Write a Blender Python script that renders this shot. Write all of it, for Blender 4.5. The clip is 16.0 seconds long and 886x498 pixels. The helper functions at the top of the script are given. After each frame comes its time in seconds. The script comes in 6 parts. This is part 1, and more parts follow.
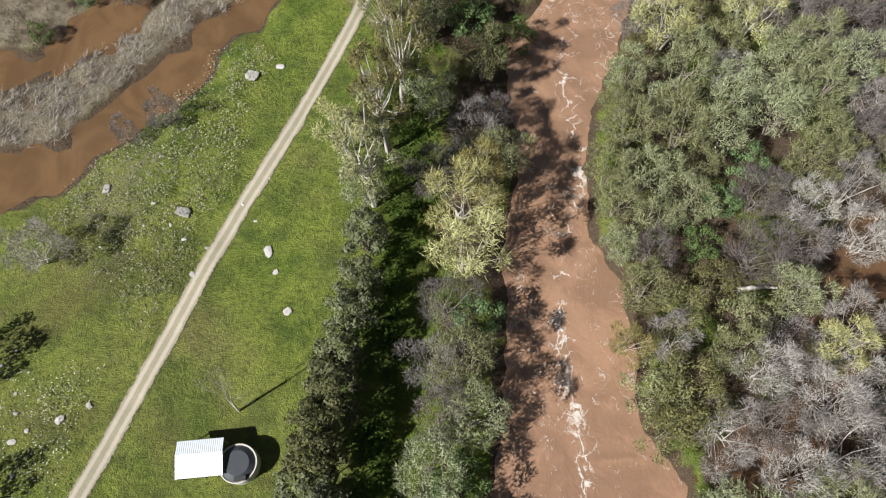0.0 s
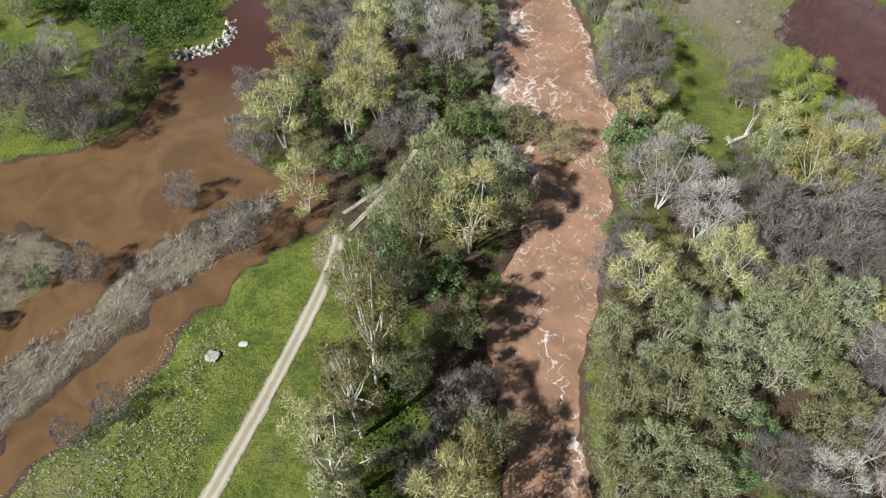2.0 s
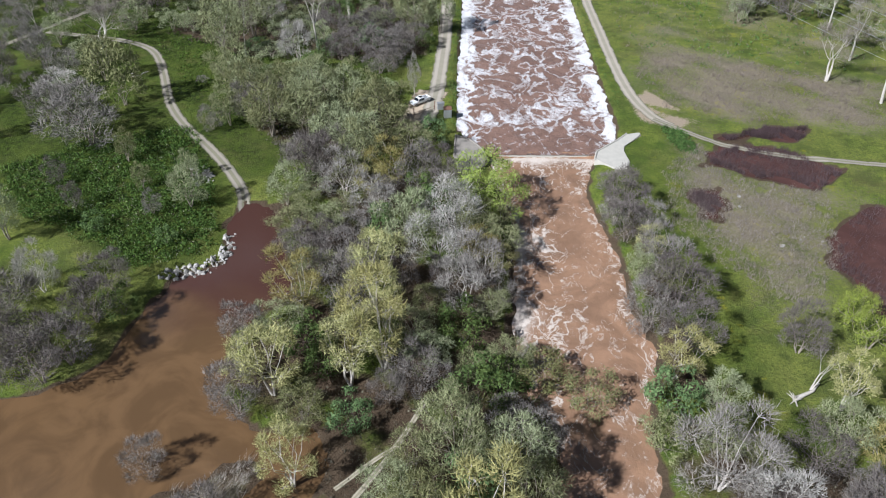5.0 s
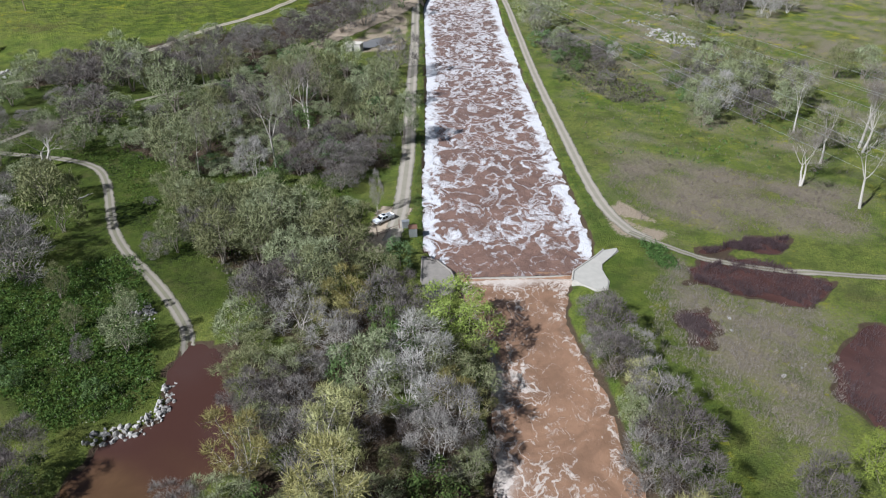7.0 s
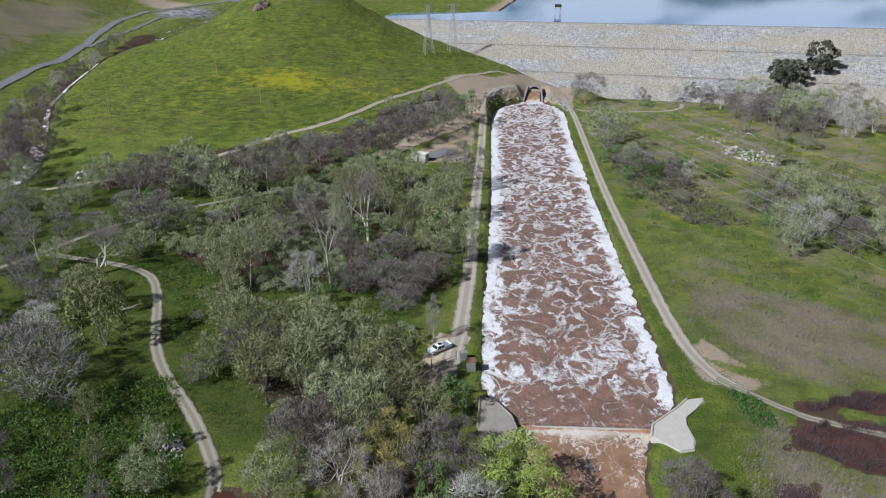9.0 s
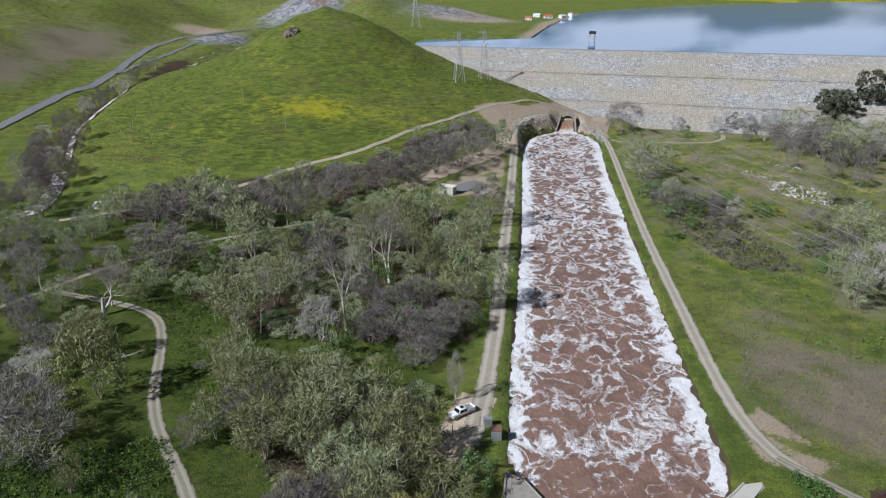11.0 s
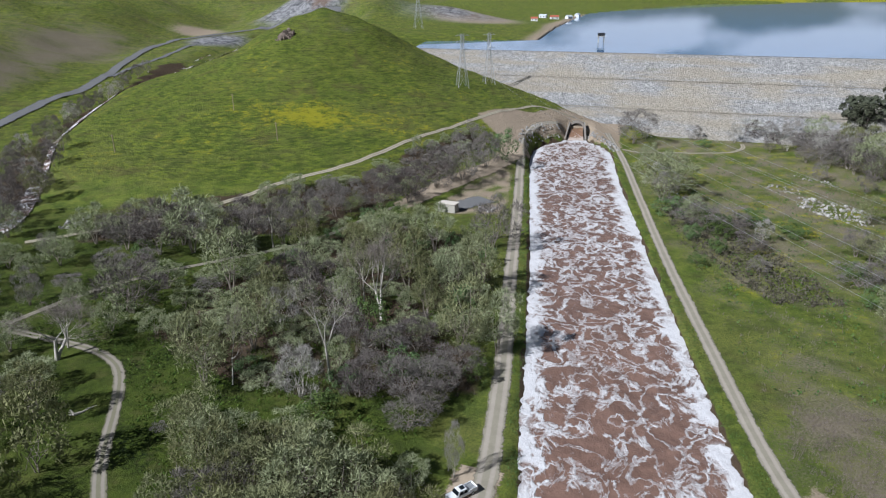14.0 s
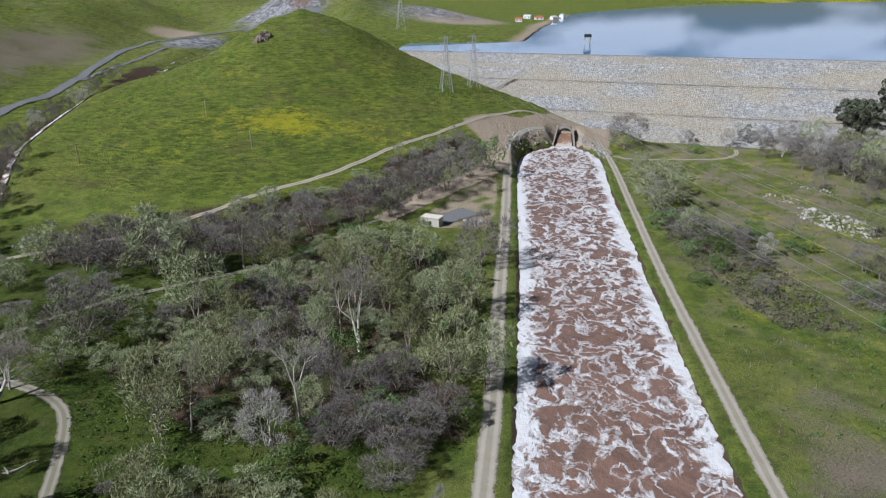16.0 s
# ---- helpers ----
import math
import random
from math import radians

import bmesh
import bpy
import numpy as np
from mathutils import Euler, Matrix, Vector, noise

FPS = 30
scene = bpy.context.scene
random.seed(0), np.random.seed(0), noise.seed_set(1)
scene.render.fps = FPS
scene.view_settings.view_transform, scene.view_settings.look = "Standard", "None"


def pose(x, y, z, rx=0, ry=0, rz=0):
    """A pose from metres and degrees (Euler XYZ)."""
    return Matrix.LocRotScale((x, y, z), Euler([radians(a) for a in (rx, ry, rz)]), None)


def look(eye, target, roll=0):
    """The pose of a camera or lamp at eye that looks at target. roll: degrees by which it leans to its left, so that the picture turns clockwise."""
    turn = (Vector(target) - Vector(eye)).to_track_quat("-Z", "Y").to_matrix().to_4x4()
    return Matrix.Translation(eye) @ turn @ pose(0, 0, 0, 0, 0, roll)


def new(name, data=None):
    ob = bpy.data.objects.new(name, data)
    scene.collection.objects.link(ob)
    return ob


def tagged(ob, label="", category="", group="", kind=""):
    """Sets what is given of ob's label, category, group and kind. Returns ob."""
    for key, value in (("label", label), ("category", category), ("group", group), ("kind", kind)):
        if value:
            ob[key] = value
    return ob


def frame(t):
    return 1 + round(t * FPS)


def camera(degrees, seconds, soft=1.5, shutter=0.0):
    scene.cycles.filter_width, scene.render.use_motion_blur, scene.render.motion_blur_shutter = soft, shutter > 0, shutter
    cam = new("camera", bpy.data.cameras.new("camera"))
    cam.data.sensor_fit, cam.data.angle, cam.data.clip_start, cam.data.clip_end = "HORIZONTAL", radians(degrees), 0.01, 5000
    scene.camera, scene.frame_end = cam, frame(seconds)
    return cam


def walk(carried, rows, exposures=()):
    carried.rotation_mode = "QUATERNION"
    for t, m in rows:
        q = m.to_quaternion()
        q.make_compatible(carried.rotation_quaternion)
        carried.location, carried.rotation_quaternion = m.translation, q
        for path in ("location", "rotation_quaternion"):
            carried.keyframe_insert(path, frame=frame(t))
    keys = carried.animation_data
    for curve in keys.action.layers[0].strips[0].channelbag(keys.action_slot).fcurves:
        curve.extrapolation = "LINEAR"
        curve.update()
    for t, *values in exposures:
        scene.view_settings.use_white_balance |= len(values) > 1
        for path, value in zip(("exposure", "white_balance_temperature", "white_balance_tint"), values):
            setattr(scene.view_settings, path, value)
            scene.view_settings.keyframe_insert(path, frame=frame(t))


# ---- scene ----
cam = camera(65.1, 16.0, soft=1.2)
METRES, EYE, TILT, LEAN, TURN = 130.2, 86.4, 0.0, 0.0, 4.4
ROWS = [
    (0.0, 0.0, 0.0, 0.0, -0.63, -65.47, 0.29),
    (0.5, -0.0008, 0.0272, -0.0006, -0.71, -61.65, 0.33),
    (1.0, -0.0012, 0.0553, -0.0009, -0.75, -57.84, 0.35),
    (1.5, -0.0008, 0.0847, -0.0011, -0.76, -54.11, 0.38),
    (2.0, 0.0002, 0.1139, -0.0013, -4.78, -50.35, 0.4),
    (2.5, -0.0009, 0.1453, -0.0012, -8.08, -46.61, 0.33),
    (3.0, 0.0007, 0.1759, -0.0019, -8.1, -43.1, 0.33),
    (5.5, 0.0157, 0.3314, -0.0051, -0.39, -36.82, 0.47),
    (6.0, 0.0209, 0.3625, -0.0045, 2.07, -34.86, 0.53),
    (6.5, 0.0262, 0.3934, -0.0054, 0.59, -32.84, 0.59),
    (7.0, 0.0263, 0.4246, -0.0052, -6.43, -30.88, 0.51),
    (7.5, 0.0264, 0.4554, -0.0043, -6.21, -28.89, 0.48),
    (8.0, 0.0288, 0.4864, -0.0042, -3.02, -26.85, 0.45),
    (8.5, 0.0324, 0.5171, -0.0038, -2.37, -24.82, 0.47),
    (9.0, 0.0319, 0.5478, -0.0038, -0.98, -22.79, 0.45),
    (11.5, 0.0438, 0.705, -0.0048, 1.64, -20.84, 0.52),
    (12.0, 0.0446, 0.7369, -0.0048, 1.63, -20.84, 0.52),
    (12.5, 0.0455, 0.7689, -0.0047, 1.62, -20.84, 0.53),
    (13.0, 0.0459, 0.801, -0.0047, 1.98, -20.84, 0.55),
    (13.5, 0.0465, 0.8338, -0.0047, 1.98, -20.85, 0.55),
    (14.0, 0.0468, 0.8665, -0.0047, 1.98, -20.85, 0.56),
    (14.5, 0.0471, 0.898, -0.0048, 1.96, -20.86, 0.58),
    (15.0, 0.0474, 0.9308, -0.0048, 0.73, -20.87, 0.6),
    (15.5, 0.047, 0.9638, -0.0043, 0.7, -20.87, 0.6),
    (16.0, 0.0479, 0.9968, -0.0039, 0.7, -20.85, 0.59),
]
walk(cam, [(t, pose(0, 0, EYE, TILT, LEAN, TURN) @ pose(METRES * x, METRES * y, METRES * z, 90 + pitch, roll, yaw)) for t, x, y, z, yaw, pitch, roll in ROWS],
     exposures=[(0.0, 0.45, 6250, 10), (3.0, 0.40, 5950, 10), (6.0, 0.20, 5650, 10), (9.0, -0.07, 5700, 10), (16.0, -0.14, 5700, 10)])

# ---- world and sun ----
world = bpy.data.worlds.new("sky")
scene.world = world
world.use_nodes = True
wn, wl = world.node_tree.nodes, world.node_tree.links
sky = wn.new("ShaderNodeTexSky")
sky.sky_type, sky.sun_disc = "NISHITA", False
SUN_EL, SUN_AZ = 40.5, 233.0
sky.sun_elevation, sky.sun_rotation = radians(SUN_EL), radians(SUN_AZ)
sky.air_density, sky.dust_density, sky.ozone_density = 1.0, 0.0, 3.0
geo = wn.new("ShaderNodeTexCoord")
cmap = wn.new("ShaderNodeMapping")
cmap.inputs["Scale"].default_value = (3.0, 3.0, 11.0)
cn = wn.new("ShaderNodeTexNoise")
cn.inputs["Scale"].default_value, cn.inputs["Detail"].default_value = 2.0, 6
cr = wn.new("ShaderNodeValToRGB")
cr.color_ramp.elements[0].position, cr.color_ramp.elements[1].position = 0.50, 0.66
cmix = wn.new("ShaderNodeMixRGB")
cmix.inputs[2].default_value = (32.0, 33.5, 36.5, 1)
wl.new(geo.outputs["Generated"], cmap.inputs[0])
wl.new(cmap.outputs[0], cn.inputs["Vector"])
sep = wn.new("ShaderNodeSeparateXYZ")
wl.new(geo.outputs["Generated"], sep.inputs[0])
low, high, add1, add2 = wn.new("ShaderNodeMapRange"), wn.new("ShaderNodeMapRange"), wn.new("ShaderNodeMath"), wn.new("ShaderNodeMath")
for node, values in ((low, (0.015, 0.07, -0.08, 0.20)), (high, (0.10, 0.28, 0.0, -0.26))):
    for key, value in zip(("From Min", "From Max", "To Min", "To Max"), values):
        node.inputs[key].default_value = value
    wl.new(sep.outputs["Z"], node.inputs["Value"])
wl.new(cn.outputs["Fac"], add1.inputs[0])
wl.new(low.outputs[0], add1.inputs[1])
wl.new(add1.outputs[0], add2.inputs[0])
wl.new(high.outputs[0], add2.inputs[1])
wl.new(add2.outputs[0], cr.inputs[0])
wl.new(cr.outputs[0], cmix.inputs[0])
wl.new(sky.outputs[0], cmix.inputs[1])
wl.new(cmix.outputs[0], wn["Background"].inputs[0])
wn["Background"].inputs[1].default_value = 0.0195
sun = new("sun", bpy.data.lights.new("sun", "SUN"))
sun.data.energy, sun.data.angle, sun.data.color = 6.6, radians(0.6), (1.0, 0.965, 0.92)
SUN_DIR = Vector((math.sin(radians(SUN_AZ)) * math.cos(radians(SUN_EL)), math.cos(radians(SUN_AZ)) * math.cos(radians(SUN_EL)), math.sin(radians(SUN_EL))))
sun.matrix_world = look(SUN_DIR * 500, (0, 0, 0))


# ---- materials ----
class Nodes:
    """Short hand for a node material."""

    def __init__(self, name):
        self.mat = bpy.data.materials.new(name)
        self.mat.use_nodes = True
        self.n, self.l = self.mat.node_tree.nodes, self.mat.node_tree.links
        self.bsdf = self.n["Principled BSDF"]
        self.pos = self.n.new("ShaderNodeNewGeometry").outputs["Position"]

    def put(self, socket, value):
        if isinstance(value, bpy.types.NodeSocket):
            self.l.new(value, socket)
        elif isinstance(value, tuple) and len(value) == 3 and len(socket.default_value) == 4:
            socket.default_value = (*value, 1)
        else:
            socket.default_value = value

    def noise(self, scale, detail=4.0, rough=0.55, vector=None, distort=0.0):
        k = self.n.new("ShaderNodeTexNoise")
        k.inputs["Scale"].default_value, k.inputs["Detail"].default_value = scale, detail
        k.inputs["Roughness"].default_value, k.inputs["Distortion"].default_value = rough, distort
        self.l.new(vector or self.pos, k.inputs["Vector"])
        return k.outputs["Fac"]

    def stretch(self, sx, sy, sz, vector=None):
        k = self.n.new("ShaderNodeMapping")
        k.inputs["Scale"].default_value = (sx, sy, sz)
        self.l.new(vector or self.pos, k.inputs[0])
        return k.outputs[0]

    def warp(self, vector, scale, amount):
        k = self.n.new("ShaderNodeTexNoise")
        k.inputs["Scale"].default_value, k.inputs["Detail"].default_value = scale, 3
        self.l.new(vector, k.inputs["Vector"])
        a = self.n.new("ShaderNodeVectorMath")
        a.operation = "MULTIPLY_ADD"
        self.l.new(k.outputs["Color"], a.inputs[0])
        a.inputs[1].default_value = (amount, amount, amount)
        self.l.new(vector, a.inputs[2])
        return a.outputs[0]

    def voronoi(self, scale, vector=None, feature="F1", out="Distance"):
        k = self.n.new("ShaderNodeTexVoronoi")
        k.feature = feature
        k.inputs["Scale"].default_value = scale
        self.l.new(vector or self.pos, k.inputs["Vector"])
        return k.outputs[out]

    def ramp(self, fac, lo, hi, a=0.0, b=1.0):
        k = self.n.new("ShaderNodeMapRange")
        k.interpolation_type = "SMOOTHSTEP"
        self.put(k.inputs["Value"], fac)
        for key, v in (("From Min", lo), ("From Max", hi), ("To Min", a), ("To Max", b)):
            k.inputs[key].default_value = v
        return k.outputs[0]

    def math(self, op, a, b=0.0):
        k = self.n.new("ShaderNodeMath")
        k.operation = op
        self.put(k.inputs[0], a)
        self.put(k.inputs[1], b)
        return k.outputs[0]

    def mix(self, fac, a, b):
        k = self.n.new("ShaderNodeMixRGB")
        self.put(k.inputs[0], fac)
        self.put(k.inputs[1], a)
        self.put(k.inputs[2], b)
        return k.outputs[0]

    def attr(self, name, out="Fac"):
        k = self.n.new("ShaderNodeAttribute")
        k.attribute_name = name
        return k.outputs[out]

    def channel(self, colour, i):
        k = self.n.new("ShaderNodeSeparateColor")
        self.l.new(colour, k.inputs[0])
        return k.outputs[i]

    def bump(self, height, strength=0.5, distance=0.1):
        k = self.n.new("ShaderNodeBump")
        k.inputs["Strength"].default_value, k.inputs["Distance"].default_value = strength, distance
        self.l.new(height, k.inputs["Height"])
        self.l.new(k.outputs[0], self.bsdf.inputs["Normal"])

    def set(self, colour=None, rough=None, metal=None, spec=None, alpha=None):
        for key, v in (("Base Color", colour), ("Roughness", rough), ("Metallic", metal), ("Specular IOR Level", spec), ("Alpha", alpha)):
            if v is not None:
                self.put(self.bsdf.inputs[key], v)
        return self.mat


def plain(name, colour, rough=0.7, metal=0.0, grain=0.25, scale=3.0):
    k = Nodes(name)
    f = k.noise(scale, 5)
    c = k.mix(f, tuple(v * (1 - grain) for v in colour), tuple(min(1, v * (1 + grain)) for v in colour))
    k.bump(k.noise(scale * 6, 3), 0.2, 0.02)
    return k.set(c, rough, metal)


def ground_material():
    k = Nodes("ground")
    c1, c2 = k.attr("cover", "Color"), k.attr("growth", "Color")
    dirt, dry, mud_shade = (k.channel(c1, i) for i in range(3))
    lush_shade, flower, rock = (k.channel(c2, i) for i in range(3))
    big, mid, fine = k.noise(0.02, 4), k.noise(0.16, 6, 0.65), k.noise(1.7, 6, 0.7)
    grain = k.noise(6.0, 3, 0.7)
    tuft = k.noise(0.5, 8, 0.78)
    comb = k.noise(0.11, 7, 0.7, k.stretch(1, 1, 5.5))
    grass = k.mix(k.ramp(mid, 0.32, 0.68), (0.080, 0.122, 0.016), (0.185, 0.218, 0.036))
    grass = k.mix(k.ramp(big, 0.4, 0.65, 0, 0.6), grass, (0.185, 0.19, 0.05))
    grass = k.mix(k.ramp(k.noise(0.07, 5, 0.6), 0.52, 0.72, 0, 0.55), grass, (0.165, 0.145, 0.06))
    grass = k.mix(k.ramp(fine, 0.42, 0.70, 0, 0.75), grass, (0.04, 0.058, 0.014))
    grass = k.mix(k.ramp(grain, 0.56, 0.74, 0, 0.5), grass, (0.26, 0.26, 0.12))
    grass = k.mix(k.ramp(tuft, 0.50, 0.66, 0, 0.6), grass, (0.045, 0.066, 0.016))
    grass = k.mix(k.ramp(tuft, 0.47, 0.33, 0, 0.5), grass, (0.21, 0.25, 0.042))
    grass = k.mix(k.ramp(comb, 0.50, 0.60, 0, 0.55), grass, (0.055, 0.074, 0.018))
    step = k.noise(0.30, 6, 0.75, k.stretch(0.55, 0.55, 6.5), 0.6)
    rise = k.n.new("ShaderNodeSeparateXYZ")
    k.l.new(k.pos, rise.inputs[0])
    slope = k.ramp(rise.outputs["Z"], 1.5, 7.0)
    grass = k.mix(k.math("MULTIPLY", slope, k.ramp(step, 0.53, 0.62, 0, 0.6)), grass, (0.036, 0.056, 0.010))
    grass = k.mix(k.math("MULTIPLY", slope, k.ramp(step, 0.50, 0.38, 0, 0.7)), grass, (0.225, 0.265, 0.026))
    worn = k.noise(0.035, 7, 0.72, distort=0.8)
    grass = k.mix(k.ramp(worn, 0.54, 0.66, 0, 0.55), grass, (0.105, 0.088, 0.036))
    grass = k.mix(k.ramp(worn, 0.44, 0.34, 0, 0.5), grass, (0.055, 0.092, 0.014))
    # lush green, taken darker still to carry the shade over the west lawn
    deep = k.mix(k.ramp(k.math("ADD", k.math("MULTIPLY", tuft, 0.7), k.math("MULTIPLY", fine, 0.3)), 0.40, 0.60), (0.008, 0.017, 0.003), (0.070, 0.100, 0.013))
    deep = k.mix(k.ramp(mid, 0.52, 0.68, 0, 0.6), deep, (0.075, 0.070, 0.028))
    grass = k.mix(lush_shade, grass, deep)
    straw = k.mix(fine, (0.13, 0.108, 0.068), (0.31, 0.265, 0.195))
    c = k.mix(k.ramp(k.math("ADD", dry, k.math("MULTIPLY", k.math("SUBTRACT", fine, 0.5), 1.3)), 0.38, 1.0), grass, straw)
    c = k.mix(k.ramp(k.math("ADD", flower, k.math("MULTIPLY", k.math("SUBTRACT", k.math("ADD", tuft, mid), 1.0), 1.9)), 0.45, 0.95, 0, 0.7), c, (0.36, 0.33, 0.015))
    soil = k.mix(fine, (0.24, 0.18, 0.12), (0.46, 0.38, 0.29))
    c = k.mix(k.ramp(k.math("ADD", dirt, k.math("MULTIPLY", k.math("SUBTRACT", fine, 0.5), 1.0)), 0.35, 0.65), c, soil)
    # mud at the shores; under the woods also tree shade put into the colour
    wet_shade = k.mix(fine, (0.045, 0.032, 0.02), (0.12, 0.085, 0.055))
    c = k.mix(k.ramp(k.math("ADD", mud_shade, k.math("MULTIPLY", k.math("SUBTRACT", mid, 0.5), 0.9)), 0.35, 0.65), c, wet_shade)
    ledge = k.noise(0.09, 8, 0.75, k.stretch(1, 1, 0.35), 1.2)
    stone = k.mix(k.ramp(ledge, 0.36, 0.64), (0.07, 0.072, 0.08), (0.36, 0.355, 0.36))
    stone = k.mix(k.ramp(k.noise(0.3, 6, 0.7), 0.55, 0.7, 0, 0.6), stone, (0.05, 0.05, 0.055))
    c = k.mix(rock, c, k.mix(k.ramp(big, 0.55, 0.7, 0, 0.7), stone, (0.20, 0.13, 0.09)))
    k.bump(k.math("ADD", k.math("MULTIPLY", k.math("MULTIPLY", step, slope), 4.0), k.math("ADD", fine, k.math("MULTIPLY", grain, 0.5))), 0.9, 0.5)
    return k.set(c, 0.95, spec=0.15)


def water_material(name, base, foam_net, foam_scale, bump=0.35, rough=0.16, dark=None, thin=1.0, foam=((0.46, 0.42, 0.40), (0.68, 0.69, 0.71))):
    """Muddy water; the attribute "foam" (0 to 1) gives how much white water lies on it."""
    k = Nodes(name)
    v = k.warp(k.stretch(1, 0.75, 1), 0.22, 3.0)
    v = k.warp(v, 0.9, 1.0)
    silt = k.noise(0.10, 5, 0.6, distort=1.5)
    c = k.mix(k.ramp(silt, 0.35, 0.65), tuple(x * 0.8 for x in base), tuple(x * 1.12 for x in base))
    if dark:
        c = k.mix(k.attr("still"), c, dark)
    n1 = k.noise(foam_scale, 5, 0.55, v, 0.8)
    ridge = k.ramp(k.math("ABSOLUTE", k.math("SUBTRACT", n1, 0.5)), 0.0, 0.085 * thin, 1, 0)
    n2 = k.noise(foam_scale * 2.6, 4, 0.55, v, 0.5)
    ridge2 = k.ramp(k.math("ABSOLUTE", k.math("SUBTRACT", n2, 0.5)), 0.0, 0.07 * thin, 1, 0)
    patch = k.noise(foam_scale * 0.5, 5, 0.6, v, 0.6)
    froth = k.noise(3.0, 5, 0.75, v)
    lines = k.math("ADD", k.math("MULTIPLY", ridge, foam_net), k.math("MULTIPLY", ridge2, foam_net * 0.5))
    amount = k.math("ADD", lines, k.math("ADD", k.math("MULTIPLY", patch, 0.75), k.math("MULTIPLY", froth, 0.35)))
    amount = k.math("ADD", amount, k.math("SUBTRACT", k.math("MULTIPLY", k.attr("foam"), 1.5), 1.0))
    f = k.ramp(amount, 0.30, 0.94)
    c = k.mix(f, c, k.mix(froth, *foam))
    h = k.math("ADD", k.math("MULTIPLY", k.noise(1.1, 5, 0.6, v), 0.6), k.math("MULTIPLY", f, 0.4))
    k.bump(h, bump, 0.4)
    return k.set(c, k.ramp(f, 0, 1, rough, 0.8), spec=0.5)


def crown_material(name, a, b, translucent=0.15):
    """Leaves or twigs: two tones between islands, a shift between trees."""
    k = Nodes(name)
    g = k.n.new("ShaderNodeNewGeometry")
    o = k.n.new("ShaderNodeObjectInfo")
    isl = g.outputs["Random Per Island"]
    c = k.mix(isl, a, b)
    c = k.mix(k.ramp(k.noise(0.35, 3), 0.35, 0.65, 0, 0.45), c, tuple(0.5 * (x + y) * 0.72 for x, y in zip(a, b)))
    hsv = k.n.new("ShaderNodeHueSaturation")
    k.put(hsv.inputs["Hue"], k.ramp(o.outputs["Random"], 0, 1, 0.485, 0.515))
    k.put(hsv.inputs["Value"], k.ramp(o.outputs["Random"], 0, 1, 0.75, 1.28))
    k.put(hsv.inputs["Saturation"], k.ramp(o.outputs["Random"], 0, 1, 1.08, 0.85))
    k.put(hsv.inputs["Color"], c)
    c = hsv.outputs[0]
    k.set(c, 0.8, spec=0.2)
    t = k.n.new("ShaderNodeBsdfTranslucent")
    k.put(t.inputs[0], c)
    m = k.n.new("ShaderNodeMixShader")
    m.inputs[0].default_value = translucent
    k.l.new(k.bsdf.outputs[0], m.inputs[1])
    k.l.new(t.outputs[0], m.inputs[2])
    k.l.new(m.outputs[0], k.n["Material Output"].inputs[0])
    return k.mat


def road_material(name, base, tracks=True, grass=0.5):
    """A dirt track: the attribute "across" runs from -1 to 1 over its width; its edges are ragged."""
    k = Nodes(name)
    x = k.math("ABSOLUTE", k.attr("across"))
    fine, mid = k.noise(2.2, 6, 0.7), k.noise(0.35, 4)
    c = k.mix(fine, tuple(v * 0.72 for v in base), tuple(min(0.8, v * 1.22) for v in base))
    c = k.mix(k.ramp(mid, 0.4, 0.7, 0, 0.5), c, tuple(v * 0.78 for v in base))
    if tracks:
        rut = k.ramp(k.math("ABSOLUTE", k.math("SUBTRACT", x, 0.45)), 0.0, 0.3, 1, 0)
        c = k.mix(k.math("MULTIPLY", k.ramp(k.math("ADD", rut, k.math("SUBTRACT", fine, 0.5)), 0.5, 0.1), grass), c, (0.12, 0.13, 0.045))
        c = k.mix(k.math("MULTIPLY", rut, 0.35), c, tuple(min(0.8, v * 1.25) for v in base))
    edge = k.math("ADD", x, k.math("ADD", k.math("MULTIPLY", k.math("SUBTRACT", mid, 0.5), 0.7), k.math("MULTIPLY", k.math("SUBTRACT", fine, 0.5), 0.7)))
    k.bump(fine, 0.4, 0.08)
    return k.set(c, 0.95, spec=0.15, alpha=k.ramp(edge, 0.72, 0.98, 1, 0))


def rock_material(name, a, b):
    k = Nodes(name)
    o = k.n.new("ShaderNodeObjectInfo")
    c = k.mix(o.outputs["Random"], a, b)
    c = k.mix(k.ramp(k.noise(1.6, 6, 0.7), 0.4, 0.75, 0, 0.6), c, tuple(v * 0.55 for v in a))
    k.bump(k.noise(5, 5), 0.5, 0.08)
    return k.set(c, 0.9, spec=0.25)


